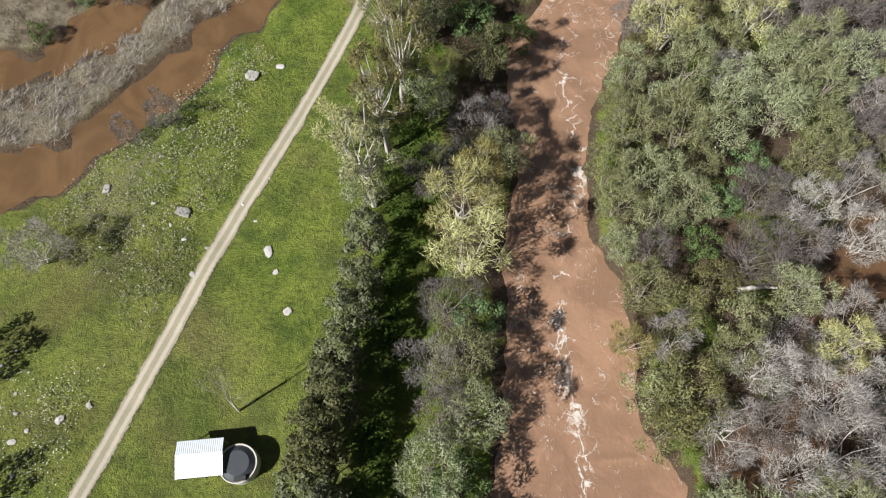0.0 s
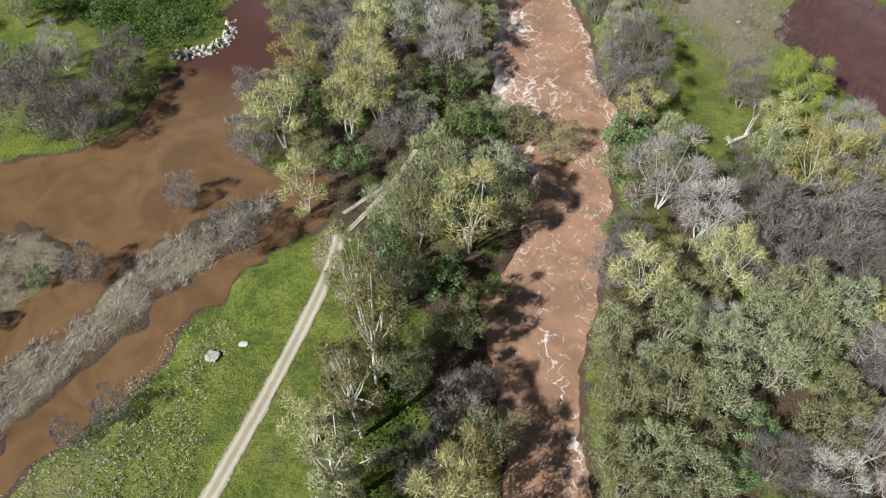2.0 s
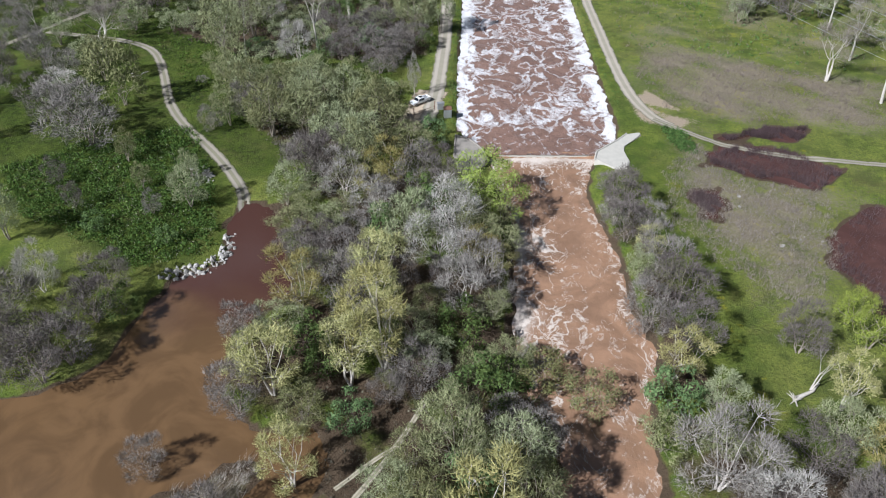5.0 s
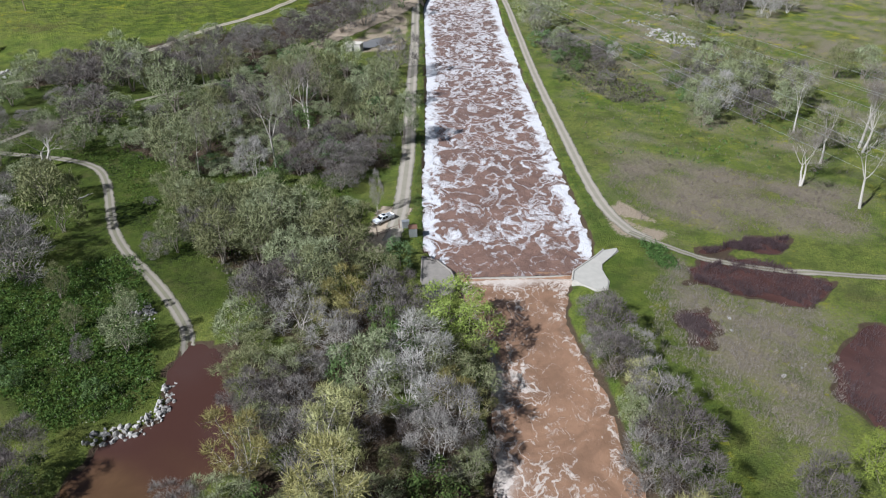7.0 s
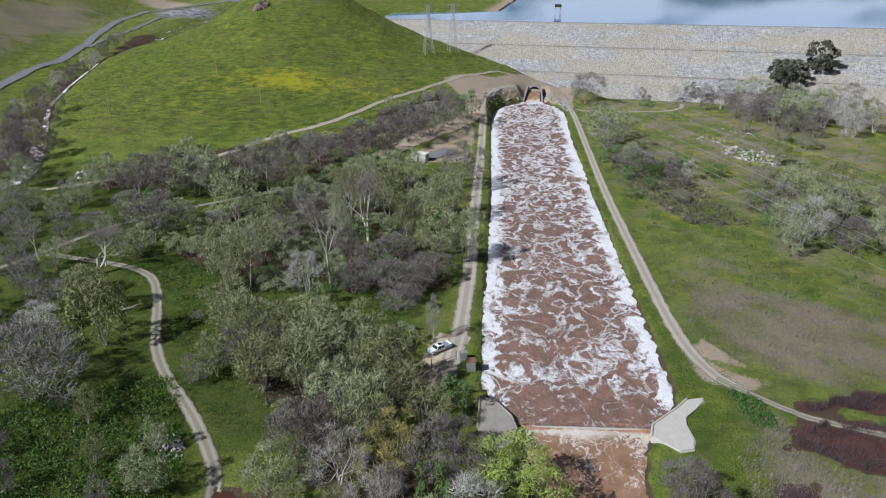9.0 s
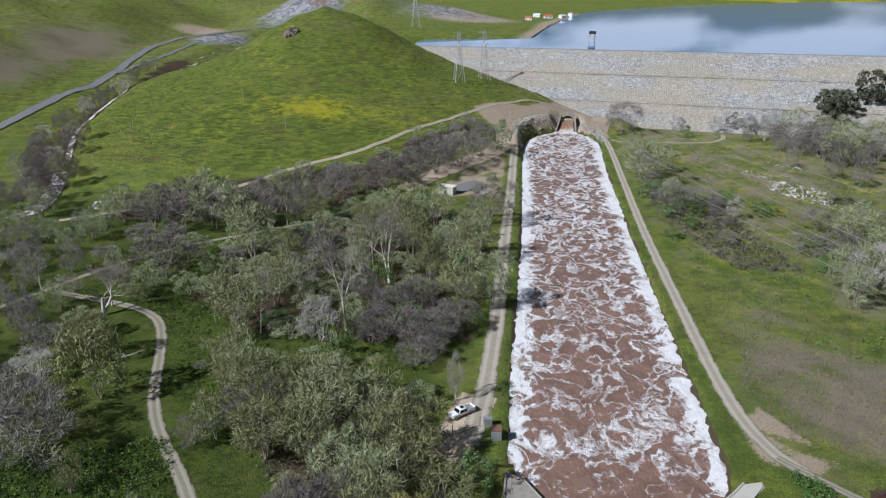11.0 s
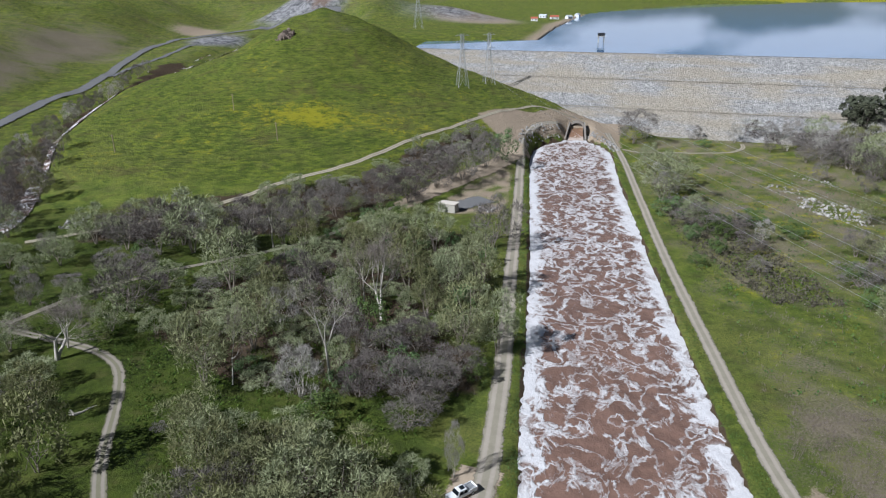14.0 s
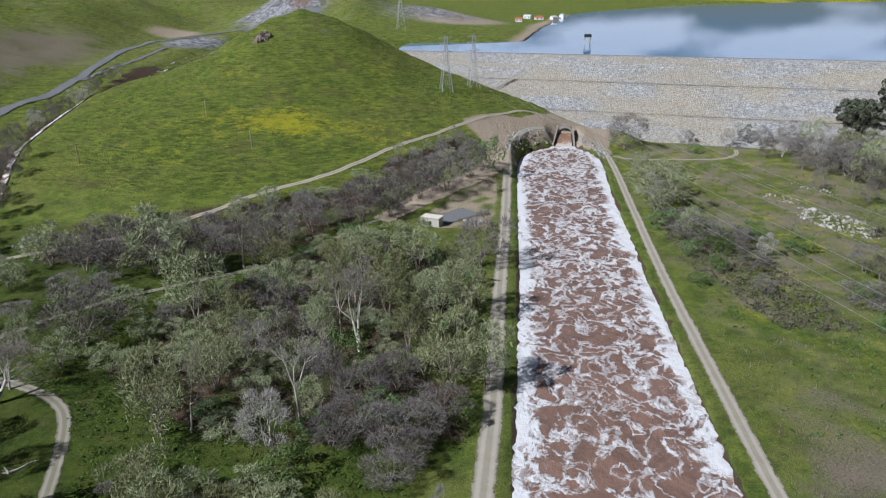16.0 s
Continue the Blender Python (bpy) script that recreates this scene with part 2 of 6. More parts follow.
def riprap_material():
    k = Nodes("riprap")
    v = k.warp(k.pos, 0.8, 0.4)
    tone = k.channel(k.voronoi(1.5, v, out="Color"), 0)
    big = k.channel(k.voronoi(0.55, v, out="Color"), 1)
    band = k.noise(0.05, 5, 0.6, k.stretch(0.22, 0.22, 3.0))
    patch = k.noise(0.022, 6, 0.6, k.stretch(1, 1, 2.5))
    c = k.mix(tone, (0.15, 0.15, 0.15), (0.42, 0.41, 0.395))
    c = k.mix(k.ramp(big, 0.78, 0.98, 0, 0.5), c, (0.50, 0.49, 0.47))
    c = k.mix(k.ramp(big, 0.20, 0.05, 0, 0.35), c, (0.10, 0.10, 0.10))
    c = k.mix(k.ramp(band, 0.42, 0.58, 0, 0.8), c, k.mix(tone, (0.24, 0.205, 0.155), (0.36, 0.32, 0.255)))
    c = k.mix(k.ramp(patch, 0.46, 0.62, 0, 0.75), c, k.mix(tone, (0.22, 0.19, 0.145), (0.42, 0.38, 0.31)))
    c = k.mix(k.ramp(k.noise(0.05, 6, 0.6, k.stretch(0.5, 0.5, 2.5)), 0.62, 0.75, 0, 0.55), c, (0.17, 0.18, 0.10))
    k.bump(k.voronoi(1.15, v), 1.0, 0.5)
    return k.set(c, 0.95, spec=0.2)


M_GROUND = ground_material()
M_RIVER = water_material("muddy_river", (0.265, 0.158, 0.098), 0.55, 0.26, 0.4, thin=0.5, foam=((0.42, 0.33, 0.26), (0.66, 0.61, 0.56)))
M_CHANNEL = water_material("foaming_channel", (0.200, 0.122, 0.092), 0.55, 0.15, 0.8, 0.25, foam=((0.50, 0.47, 0.46), (0.76, 0.77, 0.80)))
M_LAGOON = water_material("still_flood_water", (0.126, 0.074, 0.035), 0.0, 0.2, 0.05, 0.08, dark=(0.065, 0.03, 0.022))
M_MARSH = water_material("dark_marsh_water", (0.085, 0.042, 0.034), 0.0, 0.2, 0.05, 0.1)
M_LAKE = water_material("lake_water", (0.13, 0.25, 0.43), 0.0, 0.02, 0.02, 0.02)
M_TRACK = road_material("pale_dirt_track", (0.37, 0.325, 0.255), True, 0.40)
M_GRAVEL = road_material("grey_gravel_road", (0.36, 0.32, 0.265), True, 0.25)
M_WETROAD = road_material("worn_farm_road", (0.27, 0.24, 0.20), True, 0.45)
M_YARD = road_material("bare_yard_dirt", (0.42, 0.34, 0.25), False)
M_ASPHALT = road_material("asphalt", (0.17, 0.17, 0.17), False)
M_BARK = plain("grey_bark", (0.27, 0.23, 0.19), 0.9)
M_PALEBARK = plain("pale_sycamore_bark", (0.49, 0.45, 0.40), 0.85)
M_DARKBARK = plain("dark_bark", (0.10, 0.08, 0.065), 0.9)
M_CONCRETE = plain("weathered_concrete", (0.43, 0.405, 0.355), 0.85, 0, 0.18, 0.8)
M_OLDCONCRETE = plain("stained_old_concrete", (0.25, 0.225, 0.195), 0.9, 0, 0.3, 0.9)
M_RIPRAP = riprap_material()
M_PALEROCK = rock_material("pale_broken_rock", (0.25, 0.235, 0.21), (0.50, 0.475, 0.44))
M_GREYROCK = rock_material("grey_riprap", (0.26, 0.25, 0.235), (0.42, 0.405, 0.38))
CROWN = {
    "W": crown_material("grey_green_willow", (0.125, 0.14, 0.06), (0.345, 0.36, 0.185), translucent=0.12),
    "Y": crown_material("yellow_green_willow", (0.22, 0.21, 0.07), (0.46, 0.42, 0.17)),
    "L": crown_material("fresh_green_leaf", (0.15, 0.20, 0.02), (0.32, 0.37, 0.06)),
    "D": crown_material("deep_green_leaf", (0.06, 0.11, 0.03), (0.15, 0.21, 0.065)),
    "O": crown_material("olive_leaf", (0.12, 0.13, 0.045), (0.26, 0.255, 0.11)),
    "H": crown_material("dark_hedge_leaf", (0.075, 0.085, 0.035), (0.165, 0.17, 0.08)),
    "P": crown_material("mauve_grey_twig", (0.10, 0.086, 0.078), (0.25, 0.222, 0.20), translucent=0.06),
    "G": crown_material("pale_grey_twig", (0.23, 0.212, 0.185), (0.45, 0.42, 0.38), translucent=0.1),
    "S": crown_material("bare_twig", (0.17, 0.145, 0.12), (0.33, 0.29, 0.25), translucent=0.1),
    "T": crown_material("olive_gum_leaf", (0.11, 0.11, 0.04), (0.30, 0.28, 0.12), translucent=0.12),
    "E": crown_material("dark_eucalypt_leaf", (0.045, 0.052, 0.03), (0.10, 0.105, 0.065)),
}


# ---- land ----
def link(name, verts, faces, material, parent=None, label="", smooth=True):
    me = bpy.data.meshes.new(name)
    me.from_pydata(np.asarray(verts, np.float32), [], faces)
    me.materials.append(material)
    if smooth:
        me.polygons.foreach_set("use_smooth", [True] * len(me.polygons))
    me.update()
    ob = new(name, me)
    ob.parent = parent
    return tagged(ob, label)


def part(name, bm, material, parent, label=""):
    me = bpy.data.meshes.new(name)
    bm.to_mesh(me)
    bm.free()
    me.materials.append(material)
    ob = new(name, me)
    ob.parent = parent
    return tagged(ob, label)


def ss(v, a, b):
    k = np.clip((v - a) / (b - a), 0, 1)
    return k * k * (3 - 2 * k)


def signed(poly, X, Y):
    """Distance to a closed outline, negative inside."""
    p = np.array(poly, float)
    q = np.roll(p, -1, 0)
    best = np.full(X.shape, 1e9)
    inside = np.zeros(X.shape, bool)
    for (ax, ay), (bx, by) in zip(p, q):
        dx, dy = bx - ax, by - ay
        k = np.clip(((X - ax) * dx + (Y - ay) * dy) / (dx * dx + dy * dy + 1e-9), 0, 1)
        best = np.minimum(best, np.hypot(X - ax - k * dx, Y - ay - k * dy))
        if ay != by:
            inside ^= ((ay > Y) != (by > Y)) & (X < dx * (Y - ay) / dy + ax)
    return np.where(inside, -best, best)


def wob(X, Y, s, seed=0.0):
    """Smooth wobble between about -1 and 1, with features of size s."""
    a, b = X / s, Y / s
    return 0.5 * (np.sin(a * 1.7 + 1.3 * np.sin(b * 1.1 + seed) + seed) * np.cos(b * 1.9 + 0.9 * np.sin(a * 0.8 - seed)) + np.sin(a * 3.9 + b * 2.7 + seed * 2 + 1.5 * np.sin(b * 2.1)) * 0.6)


RIVER = [(3, -60), (4, 0), (6, 20), (6, 31), (5, 41), (7, 51), (6, 63), (4, 78), (10, 85), (13, 94), (15, 106), (10, 112), (9, 127), (10, 142), (11, 157), (8, 178), (6, 187.5),
         (34, 187.5), (30, 180), (28, 169), (31, 149), (31, 133), (33, 121), (29, 109), (28, 97), (24, 84), (22, 75), (18, 64), (17, 54), (17, 43), (21, 37), (23, 29), (23, 17), (28, 11), (30, 0), (31, -60)]
CHANNEL = [(6, 187), (2, 193), (-1, 200), (-1, 233), (1, 302), (2, 400), (2, 470), (4, 494), (12, 512), (22, 522), (35, 522), (43, 507), (46, 488), (43, 430), (41, 334), (40, 238), (40, 200), (38, 193), (34, 187)]
LAGOON = [(-68, 40), (-59, 44), (-53, 53), (-46, 60), (-38, 74), (-32, 82), (-24, 91), (-19, 99), (-22, 105), (-32, 104), (-38, 111), (-41, 126), (-35, 132), (-31, 140), (-36, 150), (-45, 166), (-49, 166), (-50, 158), (-47, 144),
          (-56, 140), (-58, 128), (-64, 112), (-78, 108), (-120, 112), (-150, 70), (-130, 30), (-90, 34)]
REEDBAR = [(-74, 50), (-61, 53), (-55, 62), (-43, 78), (-29, 96), (-31, 99), (-40, 94), (-48, 90), (-55, 76), (-66, 64), (-80, 60)]
MUDBAR = [(-110, 92), (-83, 91), (-68, 92), (-60, 85), (-64, 77), (-70, 69), (-78, 70), (-95, 76), (-120, 80)]
POND = [(31, 13), (37, 8), (48, 16), (53, 28), (60, 40), (62, 50), (57, 52), (50, 42), (46, 34), (42, 22), (35, 16)]
MARSH = [(58, 182), (64, 191), (77, 190), (88, 180), (80, 171), (70, 176)]
MARSH_UP = [(66, 195), (74, 200), (88, 200), (84, 193), (74, 194)]
MARSH_LOW = [(50, 168), (58, 171), (55, 159), (51, 160)]
MARSH_EAST = [(72, 145), (80, 158), (90, 166), (104, 150), (130, 130), (100, 104), (86, 116), (76, 130)]
WATERS = [(RIVER, -1.5, 0.5), (CHANNEL, -0.7, 1.6), (LAGOON, -0.5, 0.25), (POND, -0.7, 0.25), (MARSH, -0.4, 0.2), (MARSH_UP, -0.4, 0.2), (MARSH_LOW, -0.4, 0.2), (MARSH_EAST, -0.4, 0.2)]
CREST_A, CREST_B, CREST_Z, LAKE_Z = Vector((-80, 681)), Vector((236, 597)), 38.0, 35.6


def wavy(poly, X, Y, steep):
    """signed() with a natural, uneven edge: the flatter the bank, the more uneven."""
    return signed(poly, X, Y) + (0.3 + 0.26 / steep) * wob(X, Y, 1.2 + 0.9 / steep, 7) + (0.45 / steep) * wob(X, Y, 9, 2) * (steep < 0.3) + 0.4 * wob(X, Y, 1.3, 3)


def from_crest(X, Y):
    """Distance from the dam's crest line, positive downstream."""
    d = (CREST_B - CREST_A).normalized()
    return (X - CREST_A.x) * d.y - (Y - CREST_A.y) * d.x


def creek_x(Y):
    return np.interp(Y, [300, 340, 455, 506, 600, 787, 950], [-200, -195, -254, -266, -286, -332, -330])


def shore_x(Y):
    return np.interp(Y, [690, 800, 1000, 1250, 1426, 1520, 1900, 1990], [-14, 10, 35, 75, 112, 160, 420, 700])


def height(X, Y):
    X, Y = np.asarray(X, float), np.asarray(Y, float)
    z = 0.25 * wob(X, Y, 14) + 0.12 * wob(X, Y, 4.5, 2)
    z = z + 1.0 * ss(Y, 105, 70) * ss(X, -4, -16) * ss(X, -75, -50)
    # the round green hill
    dx, dy = X + 150, Y - 640
    r = np.hypot(dx * np.where(dx > 0, 1.18, 1.16), dy)
    r = r + 5 * wob(X, Y, 60, 1)
    hill = np.interp(r, [0, 25, 50, 75, 118, 160, 200, 235, 270], [70, 65, 54, 42, 28, 20, 13, 6, 0])
    hill = hill * (1 + 0.035 * wob(X, Y, 18, 4))
    # the valley to its west, with the creek
    zv = np.interp(Y, [330, 450, 526, 650, 800, 1000], [0, 1, 4, 9, 14, 26])
    wd = creek_x(Y) - X
    west = zv + np.interp(wd, [0, 4, 12, 45, 82, 170, 400, 900], [0, 1.5, 5, 6, 8, 40, 105, 170]) * ss(Y, 330, 640) * (1 + 0.20 * wob(X, Y, 70, 3) - 0.26 * np.abs(wob(X, Y, 38, 5)) + 0.05 * wob(X, Y, 17, 5))
    z = z + np.where(wd > 0, west, np.maximum(hill, zv * ss(X, -120, -200)))
    z = z - 2.2 * np.exp(-(wd / 5.0) ** 2) * ss(Y, 330, 380) * ss(Y, 1000, 900)
    # uplands to the north, outside the lake
    sh = shore_x(Y)
    up = ss(Y, 690, 820) * (36.4 + np.clip((sh - X) * 0.035, 0, 12) + 14 * np.exp(-((X + 110) / 60) ** 2 - ((Y - 1110) / 60) ** 2) + ss(np.minimum(sh, 60) - X, 260, 720) * ss(Y, 950, 1700) * (120 + 30 * wob(X, Y, 150, 6)))
    up = np.where(X < sh, up * (1 - ss(X, -190, -285) * ss(Y, 1180, 1010)), 28.0)
    far = 36.4 + ss(Y, 1985, 2300) * 4 + ss(Y, 2600, 4400) * (22 + 10 * wob(X, Y, 300, 2))
    up = np.where(Y > 1985, np.maximum(up, far), up)
    bed = from_crest(X, Y)
    z = np.where((bed < -14) & (X > -140), np.maximum(up, np.where(X < sh, z, 0)), np.where(Y > 690, np.maximum(z, up), z))
    z = z + 62 * np.exp(-((X + 265) / 85) ** 2 - ((Y - 1105) / 70) ** 2)
    # under the dam
    slope = CREST_Z - 7.0 - np.maximum(bed, 0) / 2.5
    z = np.where((bed >= 0) & (X > -95), np.maximum(z, slope), z)
    z = np.maximum(z, 4.0 * ss(bed, 118, 96) * ss(X, -30, 0) * ss(X, 80, 60) * (bed > 60))
    cut = -1.6 + np.maximum(np.abs(X - 31 - (Y - 535) * 0.1) - 5.2, 0) * 1.3
    z = np.where((Y > 512) & (Y < 548), np.minimum(z, cut), z)
    for poly, level, steep in WATERS:
        d = wavy(poly, X, Y, steep)
        z = np.where(d < 14, np.minimum(z, level + np.clip(d * steep, -1.0, 30)), z)
    for bar in (REEDBAR, MUDBAR):
        d = signed(bar, X, Y) + 2.6 * wob(X, Y, 6, 1) + 1.0 * wob(X, Y, 2, 4)
        z = np.where(d < 3, np.maximum(z, -0.5 + np.clip(-d * 0.25, -0.8, 0.35) + 0.08 * wob(X, Y, 1.4, 2)), z)
    return z


def spread(a, b, step, lo, hi):
    mid = list(np.arange(a, b + step, step))
    s, v, left = step, a, []
    while v > lo:
        s *= 1.03 if v > -420 else 1.13
        v -= s
        left.append(max(v, lo))
    s, v, right = step, mid[-1], []
    while v < hi:
        s *= 1.018 if v < 1100 else 1.10
        v += s
        right.append(min(v, hi))
    return np.array(left[::-1] + mid + right)


gx, gy = spread(-95, 100, 1.5, -3600, 3600), spread(-15, 240, 1.5, -2500, 4700)
GX, GY = np.meshgrid(gx, gy)
GZ = height(GX, GY)


def grid_mesh(name, X, Y, Z, material):
    h, w = X.shape
    idx = np.arange(h * w).reshape(h, w)
    f = np.stack([idx[:-1, :-1], idx[:-1, 1:], idx[1:, 1:], idx[1:, :-1]], -1).reshape(-1, 4)
    return link(name, np.stack([X, Y, Z], -1).reshape(-1, 3), f, material)


def colours(ob, name, rgb):
    a = ob.data.color_attributes.new(name, "FLOAT_COLOR", "POINT")
    full = np.ones((len(ob.data.vertices), 4), np.float32)
    full[:, :3] = np.stack([np.broadcast_to(c, rgb[0].shape).reshape(-1) for c in rgb], -1)
    a.data.foreach_set("color", full.reshape(-1))


def floats(ob, name, v):
    a = ob.data.attributes.new(name, "FLOAT", "POINT")
    a.data.foreach_set("value", np.asarray(v, np.float32).reshape(-1))


ground = tagged(grid_mesh("ground", GX, GY, GZ, M_GROUND), "green spring grassland with dry weeds, mud and painted shade", "ground", kind="structure")


def inside(poly, soft=3.0, x=None, y=None):
    return ss(-signed(poly, GX if x is None else x, GY if y is None else y), -soft, soft)


WOODS = [
    [(-20, 92), (-13, 80), (-6, 72), (-5, 46), (-5, -20), (5, -20), (6, 63), (14, 94), (9, 127), (8, 170), (-6, 174), (-30, 186), (-44, 160), (-30, 140), (-40, 112), (-24, 100)],
    [(18, 62), (24, 84), (29, 100), (33, 121), (31, 149), (30, 170), (37, 170), (42, 150), (40, 118), (44, 100), (80, 100), (80, 60), (90, -20), (32, -20), (20, 36)],
    [(-98, 300), (-98, 264), (-66, 244), (-44, 240), (-10, 246), (-9, 300), (-12, 350), (-60, 368)],
    [(-66, 228), (-58, 206), (-40, 180), (-12, 190), (-13, 203), (-18, 216), (-34, 220), (-44, 230)],
    [(-160, 330), (-104, 316), (-100, 270), (-122, 262), (-104, 240), (-92, 212), (-112, 196), (-118, 150), (-80, 138), (-66, 132), (-66, 114), (-120, 112), (-190, 150), (-200, 300)],
    [(-165, 330), (-70, 350), (-60, 375), (-20, 470), (-30, 490), (-80, 410), (-160, 370)],
]
WEEDS = [[(54, 247), (68, 250), (90, 240), (120, 226), (110, 200), (72, 203), (56, 210), (51, 230)], [(46, 178), (58, 190), (62, 176), (82, 170), (76, 148), (62, 130), (50, 142), (44, 158)]]
SCRUB = [(-110, 178), (-88, 194), (-70, 200), (-60, 181), (-52, 160), (-51, 146), (-66, 141), (-74, 148), (-96, 160)]
GREENWAY = [(40, 205), (46, 204), (50, 172), (52, 150), (50, 132), (52, 104), (44, 104), (41, 118), (45, 132), (44, 156), (40, 178)]
DITCH = [(52, 186), (57, 186), (56, 200), (50, 204)]
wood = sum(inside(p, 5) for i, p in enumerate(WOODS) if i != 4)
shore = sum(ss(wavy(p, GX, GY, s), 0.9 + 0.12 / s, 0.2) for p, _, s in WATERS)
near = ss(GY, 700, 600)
# wood floor darkened to stand in for shade beneath the trees; shores are mud
mud_shade = np.clip(0.8 * wood * (0.75 + 0.5 * wob(GX, GY, 9)) + shore, 0, 1)
dry = 0.22 + 0.22 * wob(GX, GY, 11, 3) + 0.5 * sum(inside(p, 12) for p in WEEDS) * (1 + 0.6 * wob(GX, GY, 8, 1)) + 0.85 * inside(REEDBAR, 2) + 0.80 * inside(MUDBAR, 2)
dry = dry + 0.35 * np.exp(-((GX + 50) / 7) ** 2 - ((GY - 46) / 16) ** 2) + 0.3 * ss(GX, 40, 70) * ss(GY, 230, 260) * near * (0.6 + wob(GX, GY, 17, 5))
dry = dry * (1 - 0.9 * ss(np.hypot(GX + 150, GY - 600), 240, 200)) + 0.25 * ss(GY, 700, 760) * (GX < -190)
dry = dry + 0.42 * np.exp(-((GX + 135) / 42) ** 2 - ((GY - 612) / 34) ** 2) * (1 + 0.8 * wob(GX, GY, 12, 3)) - 0.5 * inside(GREENWAY, 3) + (0.10 + 0.14 * ss(GY, 280, 360)) * ss(GX, 40, 60) * near * (1 + 1.4 * wob(GX, GY, 6, 9))
bank = creek_x(GY) - GX
dry = dry + 0.65 * np.exp(-((bank - 118) / 34) ** 2) * ss(GY, 500, 600) * ss(GY, 900, 780) * (1 + 0.5 * wob(GX, GY, 25, 2))
hillside = ss(np.hypot(GX + 150, GY - 600), 250, 180)
dirt = 1.0 * inside([(46, 216), (52, 222), (57, 214), (62, 202), (57, 199), (47, 203)], 3) * (0.7 + 0.9 * wob(GX, GY, 5, 3)) + 0.5 * ss(np.hypot((GX + 20) / 1.0, (GY - 86) / 2.2), 4.5, 1.5) + 0.25 * np.exp(-((GX + 62) / 5) ** 2 - ((GY - 48) / 4) ** 2)
dirt = dirt + 0.9 * np.exp(-((GX + 70) / 75) ** 2 - ((GY - 1070) / 70) ** 2) + 0.8 * np.exp(-((GX + 410) / 45) ** 2 - ((GY - 985) / 40) ** 2) + 0.7 * np.exp(-((GX - shore_x(GY)) / 22) ** 2) * ss(GY, 690, 720) * ss(GY, 1500, 1300)
dirt = dirt + 0.9 * inside([(-12, 470), (-16, 505), (-2, 532), (8, 552), (22, 572), (60, 566), (64, 552), (54, 538), (54, 500), (47, 500), (44, 512), (22, 526), (2, 505), (-2, 470)], 3) * (0.85 + 0.4 * wob(GX, GY, 7, 2))
dirt = dirt + 0.8 * inside([(-30, 520), (-12, 545), (60, 540), (52, 522), (44, 510), (36, 526), (20, 526), (0, 505), (-12, 480)], 4) + 0.62 * inside([(-40, 380), (-28, 376), (-9, 374), (-6, 400), (-5, 480), (-12, 480), (-26, 424)], 3) * (0.9 + 0.5 * wob(GX, GY, 6, 3))
# the last term, the west lawn, paints in shade along with lush grass
lush_shade = np.clip(inside(SCRUB, 4) + 0.2 * inside(GREENWAY, 2) + 0.7 * inside(DITCH, 2) + 0.7 * np.exp(-((GX + 9) / 3.5) ** 2) * ss(GY, 95, 80) + 0.15 * ss(np.hypot(GX + 150, GY - 600), 250, 180) + 0.95 * ss(GX, -14, -30) * ss(GY, 165, 190) * ss(GY, 375, 340) * (0.8 + 0.4 * wob(GX, GY, 12, 4)), 0, 1)
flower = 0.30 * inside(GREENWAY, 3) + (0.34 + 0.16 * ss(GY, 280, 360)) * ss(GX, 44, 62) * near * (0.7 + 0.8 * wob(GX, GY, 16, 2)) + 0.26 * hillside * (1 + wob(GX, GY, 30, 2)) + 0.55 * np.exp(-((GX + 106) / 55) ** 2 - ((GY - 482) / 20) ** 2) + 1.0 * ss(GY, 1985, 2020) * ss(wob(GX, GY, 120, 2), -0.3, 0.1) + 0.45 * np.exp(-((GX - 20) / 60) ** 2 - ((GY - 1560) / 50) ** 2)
cutface = np.maximum(np.exp(-((GX + 300) / 80) ** 2 - ((GY - 1075) / 60) ** 2), np.exp(-((GX + 362) / 36) ** 2 - ((GY - 930) / 55) ** 2))
rock = np.clip(ss(cutface, 0.35, 0.7) + np.exp(-((GX + 100) / 60) ** 2 - ((GY - 1080) / 40) ** 2) , 0, 1)
bars = inside(REEDBAR, 1.5) + inside(MUDBAR, 1.5)
gully = ss(np.abs(bank - 8 + 5 * wob(GX, GY, 14, 3)), 12, 5) * (GX < -170) * ss(GY, 340, 370) * ss(GY, 830, 740)
mud_shade = np.clip(mud_shade * near + gully, 0, 1) * (1 - 0.58 * np.clip(bars + 0.5 * bars * wob(GX, GY, 3, 4), 0, 1))
colours(ground, "cover", (np.clip(dirt, 0, 1), np.clip(dry, 0, 1), mud_shade))
colours(ground, "growth", (lush_shade, np.clip(flower, 0, 1), rock))


